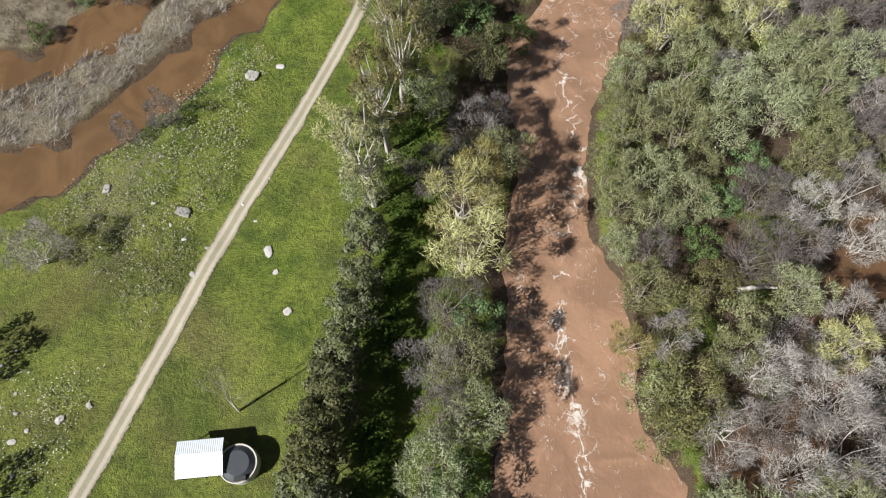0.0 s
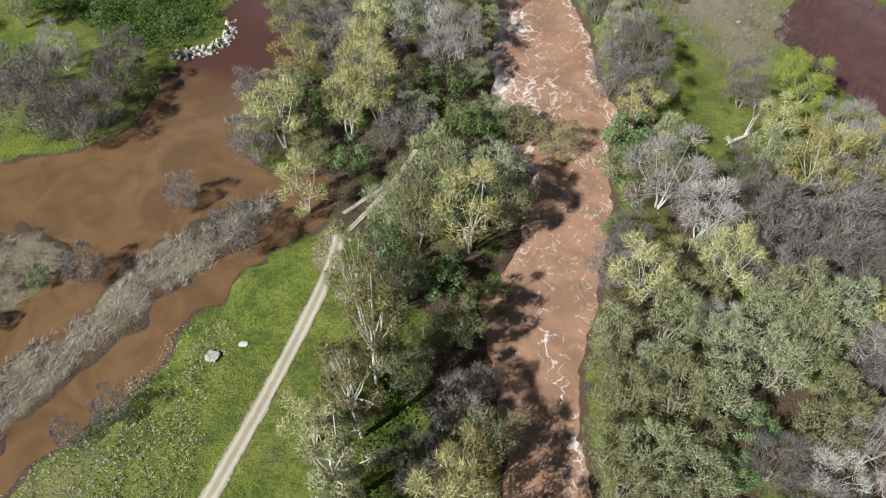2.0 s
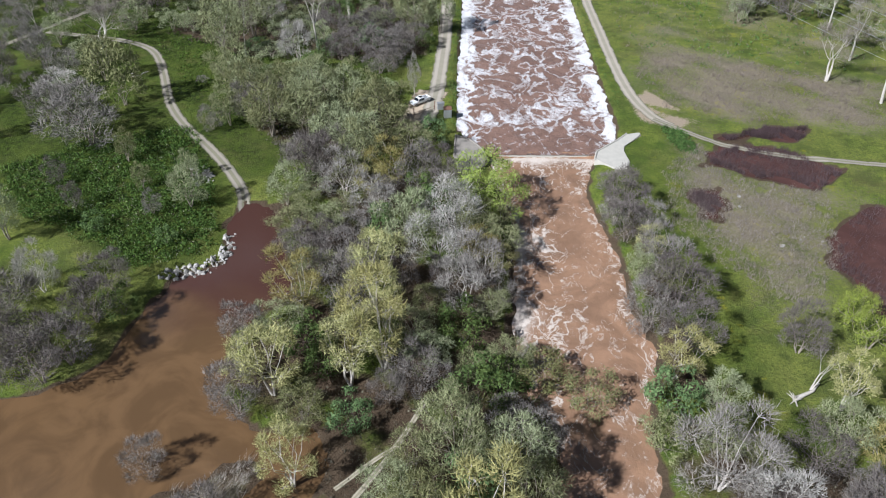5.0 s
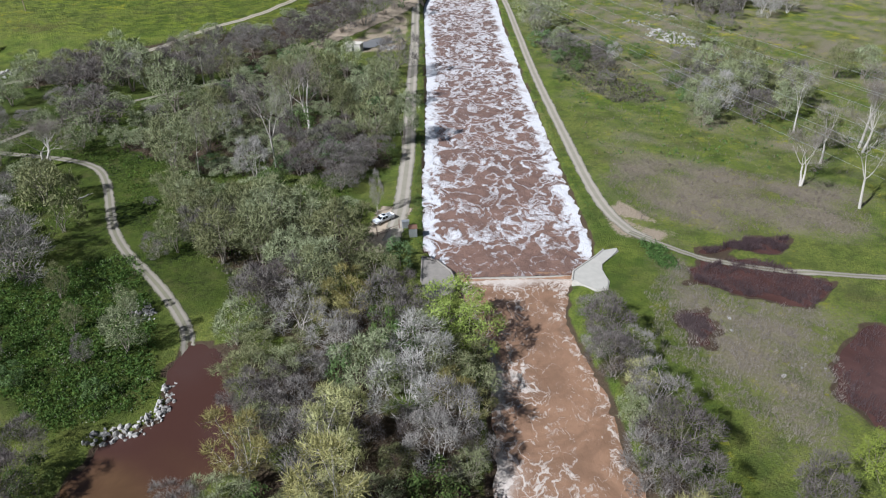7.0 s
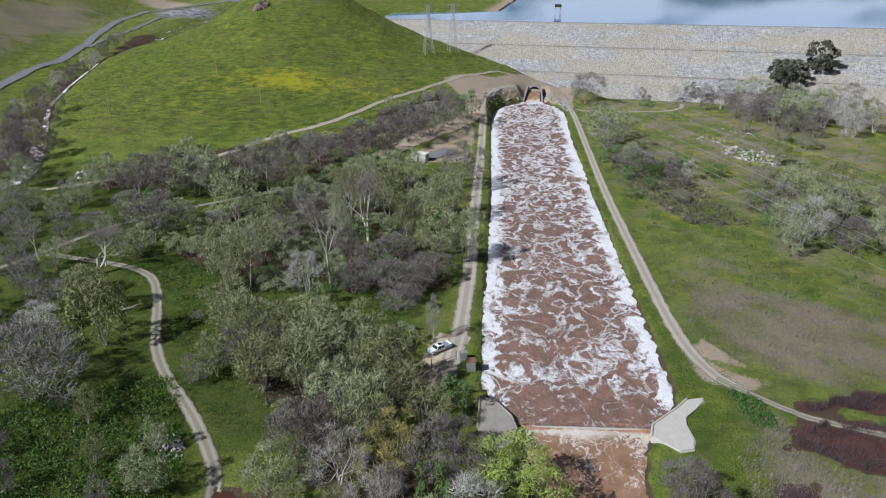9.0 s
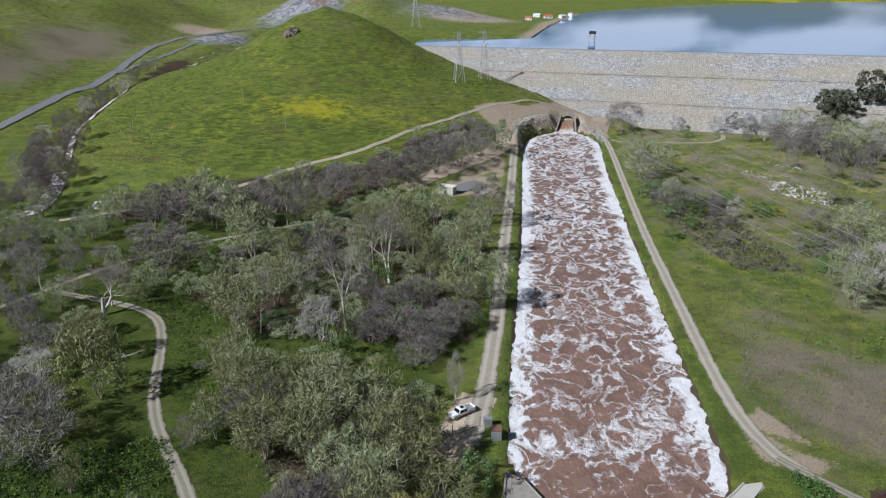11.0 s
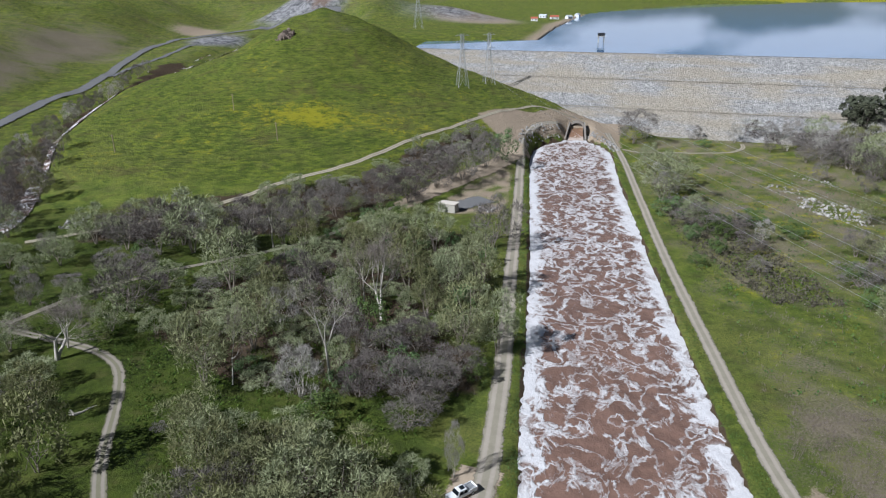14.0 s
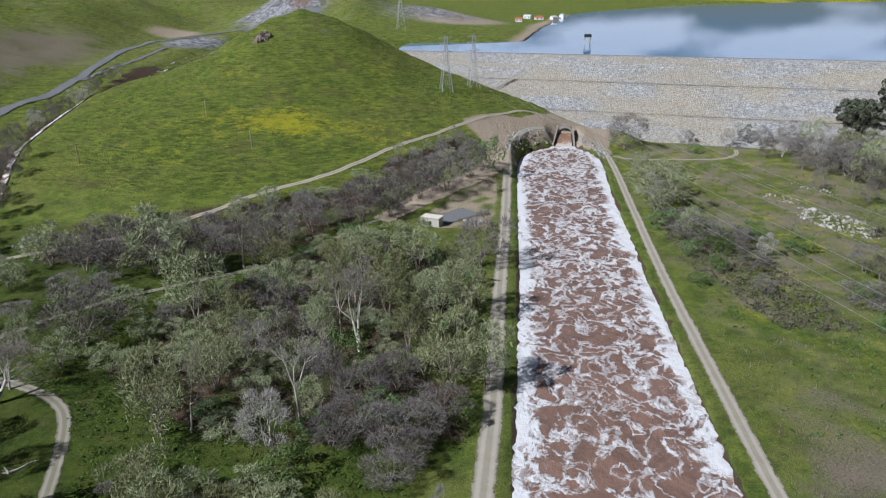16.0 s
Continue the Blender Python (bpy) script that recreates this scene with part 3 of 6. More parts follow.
# ---- water ----
def water(name, poly, level, material, step, label, foam, wave=0.0, still=None, grow=3.0):
    p = np.array(poly, float)
    xs = np.arange(p[:, 0].min() - 2, p[:, 0].max() + 2 + step, step)
    ys = np.arange(p[:, 1].min() - (2 if name != "channel_water" else 0), p[:, 1].max() + (2 if name != "river_water" else 0.2), step)
    X, Y = np.meshgrid(xs, ys)
    d = signed(poly, X, Y)
    Z = np.full(X.shape, float(level)) + wave * (0.5 * wob(X, Y, 2.6, 1) + 0.5 * wob(X, Y, 1.1, 4))
    keep = (d < grow).reshape(-1)
    h, w = X.shape
    idx = np.arange(h * w).reshape(h, w)
    f = np.stack([idx[:-1, :-1], idx[:-1, 1:], idx[1:, 1:], idx[1:, :-1]], -1).reshape(-1, 4)
    f = f[keep[f].all(1)]
    used = np.unique(f)
    back = np.zeros(h * w, int)
    back[used] = np.arange(len(used))
    ob = link(name, np.stack([X, Y, Z], -1).reshape(-1, 3)[used], back[f], material)
    floats(ob, "foam", foam(X, Y, d).reshape(-1)[used])
    if still:
        floats(ob, "still", still(X, Y, d).reshape(-1)[used])
    return tagged(ob, label, "water", kind="structure")


def river_foam(X, Y, d):
    thread = np.exp(-((X - (14.5 + 1.5 * np.sin(Y / 7) + np.where(Y > 70, (Y - 70) * 0.12, 0))) / 1.0) ** 2) * ss(Y, 95, 60)
    edge = np.exp(-((d + 1.2) / 1.1) ** 2) * ss(Y, 96, 125)
    rapid = np.exp(-((Y - 130) / 7) ** 2) * ss(X, 26, 12) + np.exp(-((Y - 152) / 7) ** 2) * ss(X, 24, 14) + 0.7 * np.exp(-((Y - 108) / 6) ** 2) * ss(X, 20, 12)
    boil = np.exp(-((Y - 185) / 3.0) ** 2) + 0.8 * np.exp(-((X - 19) / 3) ** 2) * ss(Y, 165, 180)
    return np.clip(0.19 + 0.34 * thread + 0.28 * edge + 0.40 * rapid + 0.28 * boil + 0.06 * ss(Y, 60, 90), 0, 1)


def channel_foam(X, Y, d):
    sides = np.exp(-((d + 0.9) / (2.9 + 1.5 * wob(X, Y, 13, 6))) ** 2) * ss(Y, 188, 200) * (0.85 + 0.5 * wob(X, Y, 9, 3)) * (0.75 + 0.25 * ss(Y, 515, 490))
    return np.clip(0.325 + 0.09 * ss(Y, 230, 380) + 0.5 * sides - 0.16 * ss(Y, 206, 192) + 0.05 * ss(Y, 505, 518), 0, 1)


water("river_water", RIVER, -1.5, M_RIVER, 0.8, "brown silty river with threads of foam", river_foam, 0.12)
water("channel_water", CHANNEL, -0.7, M_CHANNEL, 0.8, "brown turbulent channel water covered in white foam", channel_foam, 0.28)
water("lagoon_water", LAGOON, -0.5, M_LAGOON, 1.5, "still brown flood water with a dark reddish inlet", lambda X, Y, d: 0 * X, 0, lambda X, Y, d: ss(Y + 6 * wob(X, Y, 9), 122, 140))
water("pond_water", POND, -0.7, M_LAGOON, 1.0, "brown flood water standing among willows", lambda X, Y, d: 0 * X, 0, lambda X, Y, d: 0.3 + 0 * X)
for p in (MARSH, MARSH_UP, MARSH_LOW, MARSH_EAST):
    water("marsh_water", p, -0.4, M_MARSH, 1.0, "dark reddish marsh water with rushes", lambda X, Y, d: 0 * X)

# the sheet of water falling over the weir
wx = np.arange(5.5, 34.6, 0.5)
wt = np.linspace(0, 1, 7)
WX, WT = np.meshgrid(wx, wt)
arc = 0.9 * (1 - ((WX - 20) / 14.5) ** 2)
fall = grid_mesh("weir_fall", WX, 187.6 + arc - 1.7 * WT, -0.68 - 0.95 * WT ** 1.6 + 0.06 * np.sin(WX * 3.1) * WT, M_RIVER)
floats(fall, "foam", 0.12 + 0.16 * WT)
tagged(fall, "brown sheet of water spilling over the weir", "weir", kind="structure")

lake = link("lake_water", [(-96, 696, LAKE_Z), (1470, 280, LAKE_Z), (3600, 280, LAKE_Z), (3600, 2100, LAKE_Z), (-96, 2100, LAKE_Z)], [(0, 1, 2, 3, 4)], M_LAKE)
tagged(lake, "calm blue reservoir reflecting sky and cloud", "reservoir", kind="structure")


# ---- dam ----
def dam():
    d = (CREST_B - CREST_A).normalized()
    out = Vector((d.y, -d.x))
    us = np.concatenate([np.arange(-30, 420, 3.0), np.arange(420, 1600, 20.0)])
    prof = [(-22, 28), (-7.2, 37.2), (-6.6, 38), (0, 38)]
    prof += [(k, 38 - k / 2.42) for k in np.arange(3, 32, 3.0)] + [(33, 24.4), (36.5, 24.2)]
    prof += [(k, 24.2 - (k - 36.5) / 2.5) for k in np.arange(39, 70, 3.0)] + [(70, 10.9), (73, 10.8)]
    prof += [(k, 10.8 - (k - 73) / 2.6) for k in np.arange(76, 108, 3.0)]
    P = np.array(prof)
    U, K = np.meshgrid(us, P[:, 0])
    Z = np.repeat(P[:, 1:2], len(us), 1)
    X, Y = CREST_A.x + d.x * U + out.x * K, CREST_A.y + d.y * U + out.y * K
    rough = (K > 1) * (0.28 * wob(X, Y, 1.7, 2) + 0.18 * wob(X, Y, 0.9, 5))
    ob = grid_mesh("dam", X, Y, Z + rough, M_RIPRAP)
    for k0, k1, zb in ((33.0, 36.4, 24.45), (70.0, 73.0, 11.05)):
        A, K2 = np.meshgrid(np.linspace(-1, 1, 5), us)
        Kb = (k0 + k1) / 2 + A * (k1 - k0) / 2
        bench = grid_mesh("dam_bench", CREST_A.x + d.x * K2 + out.x * Kb, CREST_A.y + d.y * K2 + out.y * Kb, np.full(A.shape, zb), M_GRAVEL)
        floats(bench, "across", A)
        tagged(bench, "narrow dirt bench across the dam face", "road", kind="structure")
    return tagged(ob, "long grey dam faced with broken rock", "dam", kind="structure")


dam()


# ---- roads ----
def smooth_line(pts, step=2.0):
    p = np.array(pts, float)
    for _ in range(2):
        a, b = p[:-1] * 0.75 + p[1:] * 0.25, p[:-1] * 0.25 + p[1:] * 0.75
        p = np.concatenate([p[:1], np.stack([a, b], 1).reshape(-1, 2), p[-1:]])
    s = np.concatenate([[0], np.cumsum(np.hypot(*np.diff(p, axis=0).T))])
    k = np.arange(0, s[-1], step)
    return np.stack([np.interp(k, s, p[:, 0]), np.interp(k, s, p[:, 1])], 1)


def road(name, pts, width, material, label, lift=0.10, step=1.25, floor=-9.0):
    p = smooth_line(pts, step)
    t = np.gradient(p, axis=0)
    t /= np.hypot(t[:, 0], t[:, 1])[:, None]
    n = np.stack([-t[:, 1], t[:, 0]], 1)
    a = np.linspace(-1, 1, 9)
    X = p[:, 0:1] + n[:, 0:1] * a * width / 2
    Y = p[:, 1:2] + n[:, 1:2] * a * width / 2
    ob = grid_mesh(name, X, Y, np.maximum(height(X, Y), floor) + lift, material)
    floats(ob, "across", np.repeat(a[None], len(p), 0))
    return tagged(ob, label, "road", kind="structure")


road("track", [(-50, -16), (-43, 5), (-41, 12), (-37, 25), (-33, 39), (-28, 52), (-24, 64), (-19, 80), (-18, 90)], 2.7, M_TRACK, "pale two-rut dirt track through the meadow")
road("footpath", [(-18, 88), (-13, 96), (-9, 103), (-6, 110)], 1.1, M_TRACK, "thin pale path leading into the trees")
road("footpath", [(-18, 94), (-13, 99), (-9, 102)], 0.9, M_TRACK, "thin pale path leading into the trees", 0.13)
road("levee_road", [(-9, 203), (-7, 219), (-6, 240), (-5, 264), (-5, 303), (-4, 350), (-3, 406), (-3, 446), (-1, 490), (6, 522), (18, 536), (40, 540)], 5.0, M_GRAVEL, "grey gravel road along the channel")
road("east_road", [(48, 530), (51, 490), (48, 400), (46, 330), (46, 270), (46, 225), (49, 207), (54, 200)], 4.0, M_GRAVEL, "pale gravel road beside the channel", 0.14, floor=-0.36)
road("marsh_track", [(50, 204), (56, 198), (62, 192.5), (70, 189), (78, 186), (95, 182), (130, 176)], 2.4, M_WETROAD, "narrow wet dirt track through the marsh", 0.15, floor=-0.36)
road("farm_road", [(-44.5, 152), (-46, 158), (-48, 164), (-49, 169), (-55, 178.5), (-63, 189.5), (-71.5, 199), (-79.5, 211), (-85, 224), (-90, 236), (-96, 248), (-102, 254), (-112, 259), (-140, 266)], 3.2, M_WETROAD, "narrow worn farm road through grass")
road("hill_path", [(30, 552), (8, 565), (-9, 542), (-33, 504), (-43, 485), (-58, 463), (-74, 434), (-86, 419), (-108, 401), (-118, 386), (-140, 362), (-166, 340), (-180, 330)], 3.4, M_TRACK, "pale path along the foot of the hill", 0.2)
road("wood_path", [(-40, 404), (-49, 390), (-58, 377), (-64, 364), (-74, 343), (-87, 330), (-106, 316), (-118, 307), (-131, 291), (-138, 276), (-150, 250)], 2.6, M_WETROAD, "pale path between the trees", 0.14)
road("yard", [(-52, 384), (-36, 417), (-15, 445), (-5, 467), (-1, 482)], 12.0, M_YARD, "bare dirt yard beside the channel road", 0.18)
road("gate_yard", [(-14, 198), (-11, 208), (-8, 222)], 10.0, M_YARD, "bare dirt turning place by the gate", 0.07)
road("lane", [(53, 498), (60, 490), (90, 491), (109, 493), (119, 504), (121, 516)], 3.0, M_TRACK, "thin dirt lane below the dam", 0.14)
road("highway", [(-300, 380), (-312, 440), (-322, 501), (-336, 567), (-342, 637), (-359, 697), (-400, 812), (-411, 911), (-378, 983), (-320, 1035), (-240, 1050)], 10.0, M_ASPHALT, "grey two-lane road up the valley", 0.6, 4)
road("side_road", [(-350, 652), (-350, 692), (-362, 761), (-371, 827), (-372, 900)], 6.0, M_ASPHALT, "grey side road above the creek", 0.5, 4)
creek = road("creek_water", [(-200, 330), (-196, 345), (-224, 400), (-254, 455), (-266, 506), (-286, 600), (-310, 700), (-332, 787), (-334, 850), (-322, 900)], 7.0, M_CHANNEL, "white rushing creek in a gully", 0.5, 3)
floats(creek, "foam", np.full(len(creek.data.vertices), 0.47))
road("pad", [(-30, 384), (-16, 398)], 13.0, M_ASPHALT, "dark paved pad in the yard", 0.3)


# ---- trees ----
def at(x, y):
    return float(height(np.array([x]), np.array([y]))[0])


def tube(verts, faces, a, b, ra, rb, sides=4):
    a, b = np.array(a), np.array(b)
    d = b - a
    d /= np.linalg.norm(d) + 1e-9
    u = np.cross(d, (0.3, 0.2, 1.0) if abs(d[2]) < 0.9 else (1.0, 0, 0))
    u /= np.linalg.norm(u)
    v = np.cross(d, u)
    base = len(verts)
    for c, r in ((a, ra), (b, rb)):
        for i in range(sides):
            q = 2 * math.pi * i / sides
            verts.append(c + r * (math.cos(q) * u + math.sin(q) * v))
    for i in range(sides):
        j = (i + 1) % sides
        faces.append((base + i, base + j, base + sides + j, base + sides + i))


def grow(rng, h, spread, depth, up, first=0.34):
    """Limbs of an open tree as (start, end, radius, radius) and the tips of the last ones."""
    limbs, tips = [], []

    def limb(p, d, length, r, level):
        n = 3 if level < 2 else 2
        for _ in range(n):
            d = d + rng.normal(0, 0.10, 3) + np.array([0, 0, up * 0.10])
            d /= np.linalg.norm(d)
            q = p + d * length / n
            limbs.append((p, q, r, r * 0.84))
            p, r = q, r * 0.84
            if level >= depth - 2:
                tips.append((p, d))
        if level < depth:
            for _ in range(3 if level < 2 else 2 + (rng.random() < 0.5)):
                e = d + rng.normal(0, spread, 3)
                e[2] = e[2] * 0.8 + up * 0.15
                e /= np.linalg.norm(e)
                limb(p, e, length * rng.uniform(0.58, 0.82), r * 0.64, level + 1)

    for lean in ((0.06, 0.05), (-0.22, 0.10)) if rng.random() < 0.6 else ((0.08, -0.05),):
        d = np.array([lean[0], lean[1], 1.0])
        limb(np.array([lean[0], 0, -0.3]), d / np.linalg.norm(d), h * first, 0.017 * h, 0)
    return limbs, tips


def billow(rng, h, r, low, lobes, stems, ragged):
    """A crown of rounded billows carried by limbs: the limbs, and the billows as (centre, radius)."""
    limbs, balls = [], []
    half, mid = h * (1 - low) / 2, h * (1 + low) / 2
    turn = rng.random() * 6.28
    for i in range(lobes):
        q = turn + 2.4 * i
        up = 1 - 1.75 * (i + 0.5) / lobes
        flat = math.sqrt(max(0.0, 1 - up * up))
        k = rng.uniform(0.52, 0.72 + ragged)
        c = np.array([math.cos(q) * flat * r * k, math.sin(q) * flat * r * k, mid + up * half * k * 1.12])
        balls.append((c, r * rng.uniform(0.27, 0.46)))
    fork = h * low * 0.9 + 0.3
    for s in range(stems):
        q = turn + 2 * math.pi * s / stems
        foot = np.array([math.cos(q), math.sin(q), 0]) * 0.12 * (stems > 1)
        head = foot * 6 * (stems > 1) + np.array([rng.normal(0, 0.2), rng.normal(0, 0.2), fork + h * 0.12])
        thick = 0.026 * h / math.sqrt(stems)
        limbs.append((foot - np.array([0, 0, 0.4]), (foot + head) / 2 + rng.normal(0, 0.15, 3), thick, thick * 0.85))
        limbs.append((limbs[-1][1], head, thick * 0.85, thick * 0.7))
        for c, rad in balls[s::stems]:
            bend = (head + c) / 2 + rng.normal(0, 0.12 * r, 3) - np.array([0, 0, 0.06 * h])
            limbs.append((head, bend, thick * 0.42, thick * 0.28))
            limbs.append((bend, c, thick * 0.28, thick * 0.16))
            for _ in range(6):
                e = rng.normal(0, 1, 3) + np.array([0, 0, 0.5]) + (c - np.array([0, 0, mid])) / r
                e /= np.linalg.norm(e)
                limbs.append((c, c + e * rad * rng.uniform(0.8, 1.15), thick * 0.14, thick * 0.04))
    return limbs, balls


def tufts(rng, balls, centre, total):
    """Places on the billows' skins, with the way each faces."""
    w = np.array([b[1] ** 2 for b in balls])
    own = rng.choice(len(balls), total, p=w / w.sum())
    C, Rr = np.array([b[0] for b in balls])[own], np.array([b[1] for b in balls])[own]
    U = rng.normal(0, 1, (total, 3))
    U /= np.linalg.norm(U, axis=1)[:, None]
    out = C - centre
    U = U + 0.55 * out / (np.linalg.norm(out, axis=1)[:, None] + 1e-6) + np.array([0, 0, 0.25])
    U /= np.linalg.norm(U, axis=1)[:, None]
    P = C + U * (Rr * rng.uniform(0.35, 1.0, total) ** 0.5 * rng.uniform(0.75, 1.08, total))[:, None]
    return list(zip(P, U))


def facing(rng, N, n, loose):
    """A unit vector across each way N, turned at random, and the third to both."""
    A = np.cross(N, rng.normal(0, 1, (n, 3)))
    A /= np.linalg.norm(A, axis=1)[:, None] + 1e-9
    W = N + rng.normal(0, loose, (n, 3))
    B = np.cross(A, W)
    B /= np.linalg.norm(B, axis=1)[:, None] + 1e-9
    return A, B


def slivers(rng, tips, count, length, width, rise, jitter, skin=0.0):
    """Twigs: thin triangles that leave the tips; with skin they lie more along the crown's surface."""
    P = np.repeat(np.array([t[0] for t in tips]), count, 0)
    N = np.repeat(np.array([t[1] for t in tips]), count, 0)
    n = len(P)
    P = P + rng.normal(0, jitter, (n, 3))
    if skin:
        A, _ = facing(rng, N, n, 0.1)
        D = A * skin + N * 0.5 + rng.normal(0, 0.25, (n, 3))
    else:
        D = N * 0.7 + rng.normal(0, 0.6, (n, 3))
    D[:, 2] += rise
    D /= np.linalg.norm(D, axis=1)[:, None]
    L = length * rng.uniform(0.5, 1.3, n)[:, None]
    S = np.cross(D, N + rng.normal(0, 0.45, (n, 3)) if skin else rng.normal(0, 1, (n, 3)))
    S /= np.linalg.norm(S, axis=1)[:, None] + 1e-9
    V = np.stack([P - S * width / 2, P + S * width / 2, P + D * L], 1).reshape(-1, 3)
    return V, np.arange(3 * n).reshape(-1, 3)


def leaves(rng, tips, count, size, jitter, narrow=0.5):
    P = np.repeat(np.array([t[0] for t in tips]), count, 0)
    n = len(P)
    P = P + rng.normal(0, jitter, (n, 3))
    N = rng.normal(0, 1, (n, 3)) if tips[0][1] is None else np.repeat(np.array([t[1] for t in tips]), count, 0)
    A, B = facing(rng, N, n, 0.55)
    L = size * rng.uniform(0.6, 1.4, n)[:, None]
    V = np.stack([P - A * L, P + B * L * narrow, P + A * L, P - B * L * narrow], 1).reshape(-1, 3)
    return V, np.arange(4 * n).reshape(-1, 4)


def joined(sets):
    vs, fs, k = [], [], 0
    for V, F in sets:
        vs.append(V)
        fs.extend((F + k).tolist())
        k += len(V)
    return np.concatenate(vs), fs


# kind: name, label, height, crown radius, bare stem share, billows, stems, raggedness, bark, twigs (count, length, width, rise), leaves (count, size)
KINDS = {
    "W": ("willow_tree", "grey-green willow tree with fine new leaf", 11.0, 4.5, 0.14, 13, 3, 0.22, M_BARK, (2600, 0.85, 0.12, 0.6), (250, 0.15)),
    "Y": ("yellow_willow_tree", "yellow-green willow tree with pale twigs", 13.0, 4.0, 0.16, 11, 3, 0.25, M_PALEBARK, (2300, 0.95, 0.10, 0.6), (400, 0.16)),
    "L": ("leafy_tree", "bright green leafy tree on the bank", 9.0, 4.5, 0.10, 14, 2, 0.15, M_BARK, (1400, 0.6, 0.11, 0.2), (2800, 0.125)),
    "D": ("leafy_bush", "dense deep green bush", 5.5, 3.6, 0.02, 11, 4, 0.2, M_DARKBARK, (500, 0.6, 0.10, 0.1), (1200, 0.19)),
    "O": ("olive_bush", "olive-green bushy tree at the water", 6.5, 3.8, 0.04, 12, 4, 0.25, M_BARK, (900, 0.7, 0.10, 0.2), (1200, 0.17)),
    "H": ("hedge_tree", "dark green evergreen hedge tree", 9.5, 3.0, 0.02, 14, 1, 0.2, M_DARKBARK, (300, 0.5, 0.12, 0.1), (2100, 0.21)),
    "P": ("bare_shrub", "leafless mauve-grey twiggy tree", 9.0, 4.2, 0.06, 12, 4, 0.25, M_BARK, (3100, 0.78, 0.075, 0.5), (0, 0)),
    "G": ("bare_tree", "leafless pale grey tree with fine twigs", 9.5, 4.2, 0.10, 11, 3, 0.28, M_PALEBARK, (3200, 0.85, 0.065, 0.55), (0, 0)),
    "T": ("gum_tree", "tall open tree with olive leaf clumps and pale limbs", 21.0, 4.6, 0.30, 17, 2, 0.35, M_PALEBARK, (2600, 0.9, 0.10, 0.1), (2400, 0.22)),
    "E": ("eucalyptus_tree", "tall dark evergreen tree near the dam", 21.0, 7.0, 0.20, 15, 2, 0.3, M_DARKBARK, (0, 0, 0, 0), (2200, 0.62)),
    "S": ("sycamore_tree", "tall bare sycamore with white limbs", 20.0, 6.0, 0, 0, 0, 0, M_PALEBARK, (6, 1.4, 0.065, 0.3), (0, 0)),
    "X": ("dead_tree", "dead leaning tree with broken pale limbs", 13.0, 3.4, 0, 0, 0, 0, M_PALEBARK, (1, 0.9, 0.05, 0.2), (0, 0)),
}


def build_tree(kind, seed, light):
    name, label, h, r, low, lobes, stems, ragged, bark, tw, lf = KINDS[kind]
    rng = np.random.default_rng(seed * 7 + ord(kind))
    root = tagged(new(name), label, "tree" if "tree" in name else "bush")
    cut, wide = (0.75, 1.2) if light else (1.0, 1.0)
    sets = []
    if kind in "SX":
        limbs, tips = grow(rng, h, 0.46, 4, 0.9)
        P = np.array([t[0] for t in tips])
        k = np.array([r / np.percentile(np.hypot(P[:, 0], P[:, 1]), 88), 0, h / P[:, 2].max()])
        k[1] = k[0]
        limbs = [(a * k, b * k, ra, rb) for a, b, ra, rb in limbs]
        tips = [(p * k, d) for p, d in tips]
        sets.append(slivers(rng, tips, tw[0], tw[1], tw[2], tw[3], 0.5))
    else:
        limbs, balls = billow(rng, h, r, low, lobes, stems, ragged)
        centre = np.array([0, 0, h * (1 + low) / 2])
        if tw[0]:
            sets.append(slivers(rng, tufts(rng, balls, centre, int(tw[0] * cut)), 1, tw[1] * (1.1 if light else 1.0), tw[2] * wide, tw[3], 0.12, 0.55 if kind in "PG" else 0.8))
        if lf[0]:
            sets.append(leaves(rng, tufts(rng, balls, centre, int(lf[0] * cut)), 1, lf[1] * (1.12 if light else 1.0), 0.1))
    v, f = [], []
    for a, b, ra, rb in limbs:
        if ra > (0.014 if not light else 0.03):
            tube(v, f, a, b, ra, rb, 6 if ra > 0.1 else 3)
    link("trunk", v, f, bark, root)
    v, f = joined(sets)
    link("crown", v, f, CROWN["S" if kind == "X" else kind], root, smooth=False)
    return root


STOCK, JOINED = {}, {}


def plant(kind, x, y, r, h, rng, group, joined_into=None):
    light = y > 135
    key = (kind, int(rng.integers(0, 4)), light)
    z = at(x, y)
    fresh = key not in STOCK
    if fresh:
        STOCK[key] = build_tree(key[0], key[1], light)
    base = STOCK[key]
    s = rng.uniform(0.93, 1.08) * r / KINDS[kind][3]
    sz = rng.uniform(0.93, 1.1) * h / KINDS[kind][2]
    m = pose(x, y, z, rng.uniform(-4, 4), rng.uniform(-4, 4), rng.uniform(0, 360)) @ Matrix.Diagonal((s, s, sz, 1))
    if joined_into and not fresh:
        JOINED.setdefault(joined_into, []).append((base, m))
        return None
    if fresh:
        base.matrix_basis = m
        return tagged(base, group=group)
    ob = base.copy()
    scene.collection.objects.link(ob)
    for c in base.children:
        k = c.copy()
        scene.collection.objects.link(k)
        k.parent = ob
    ob.matrix_basis = m
    return tagged(ob, group=group)


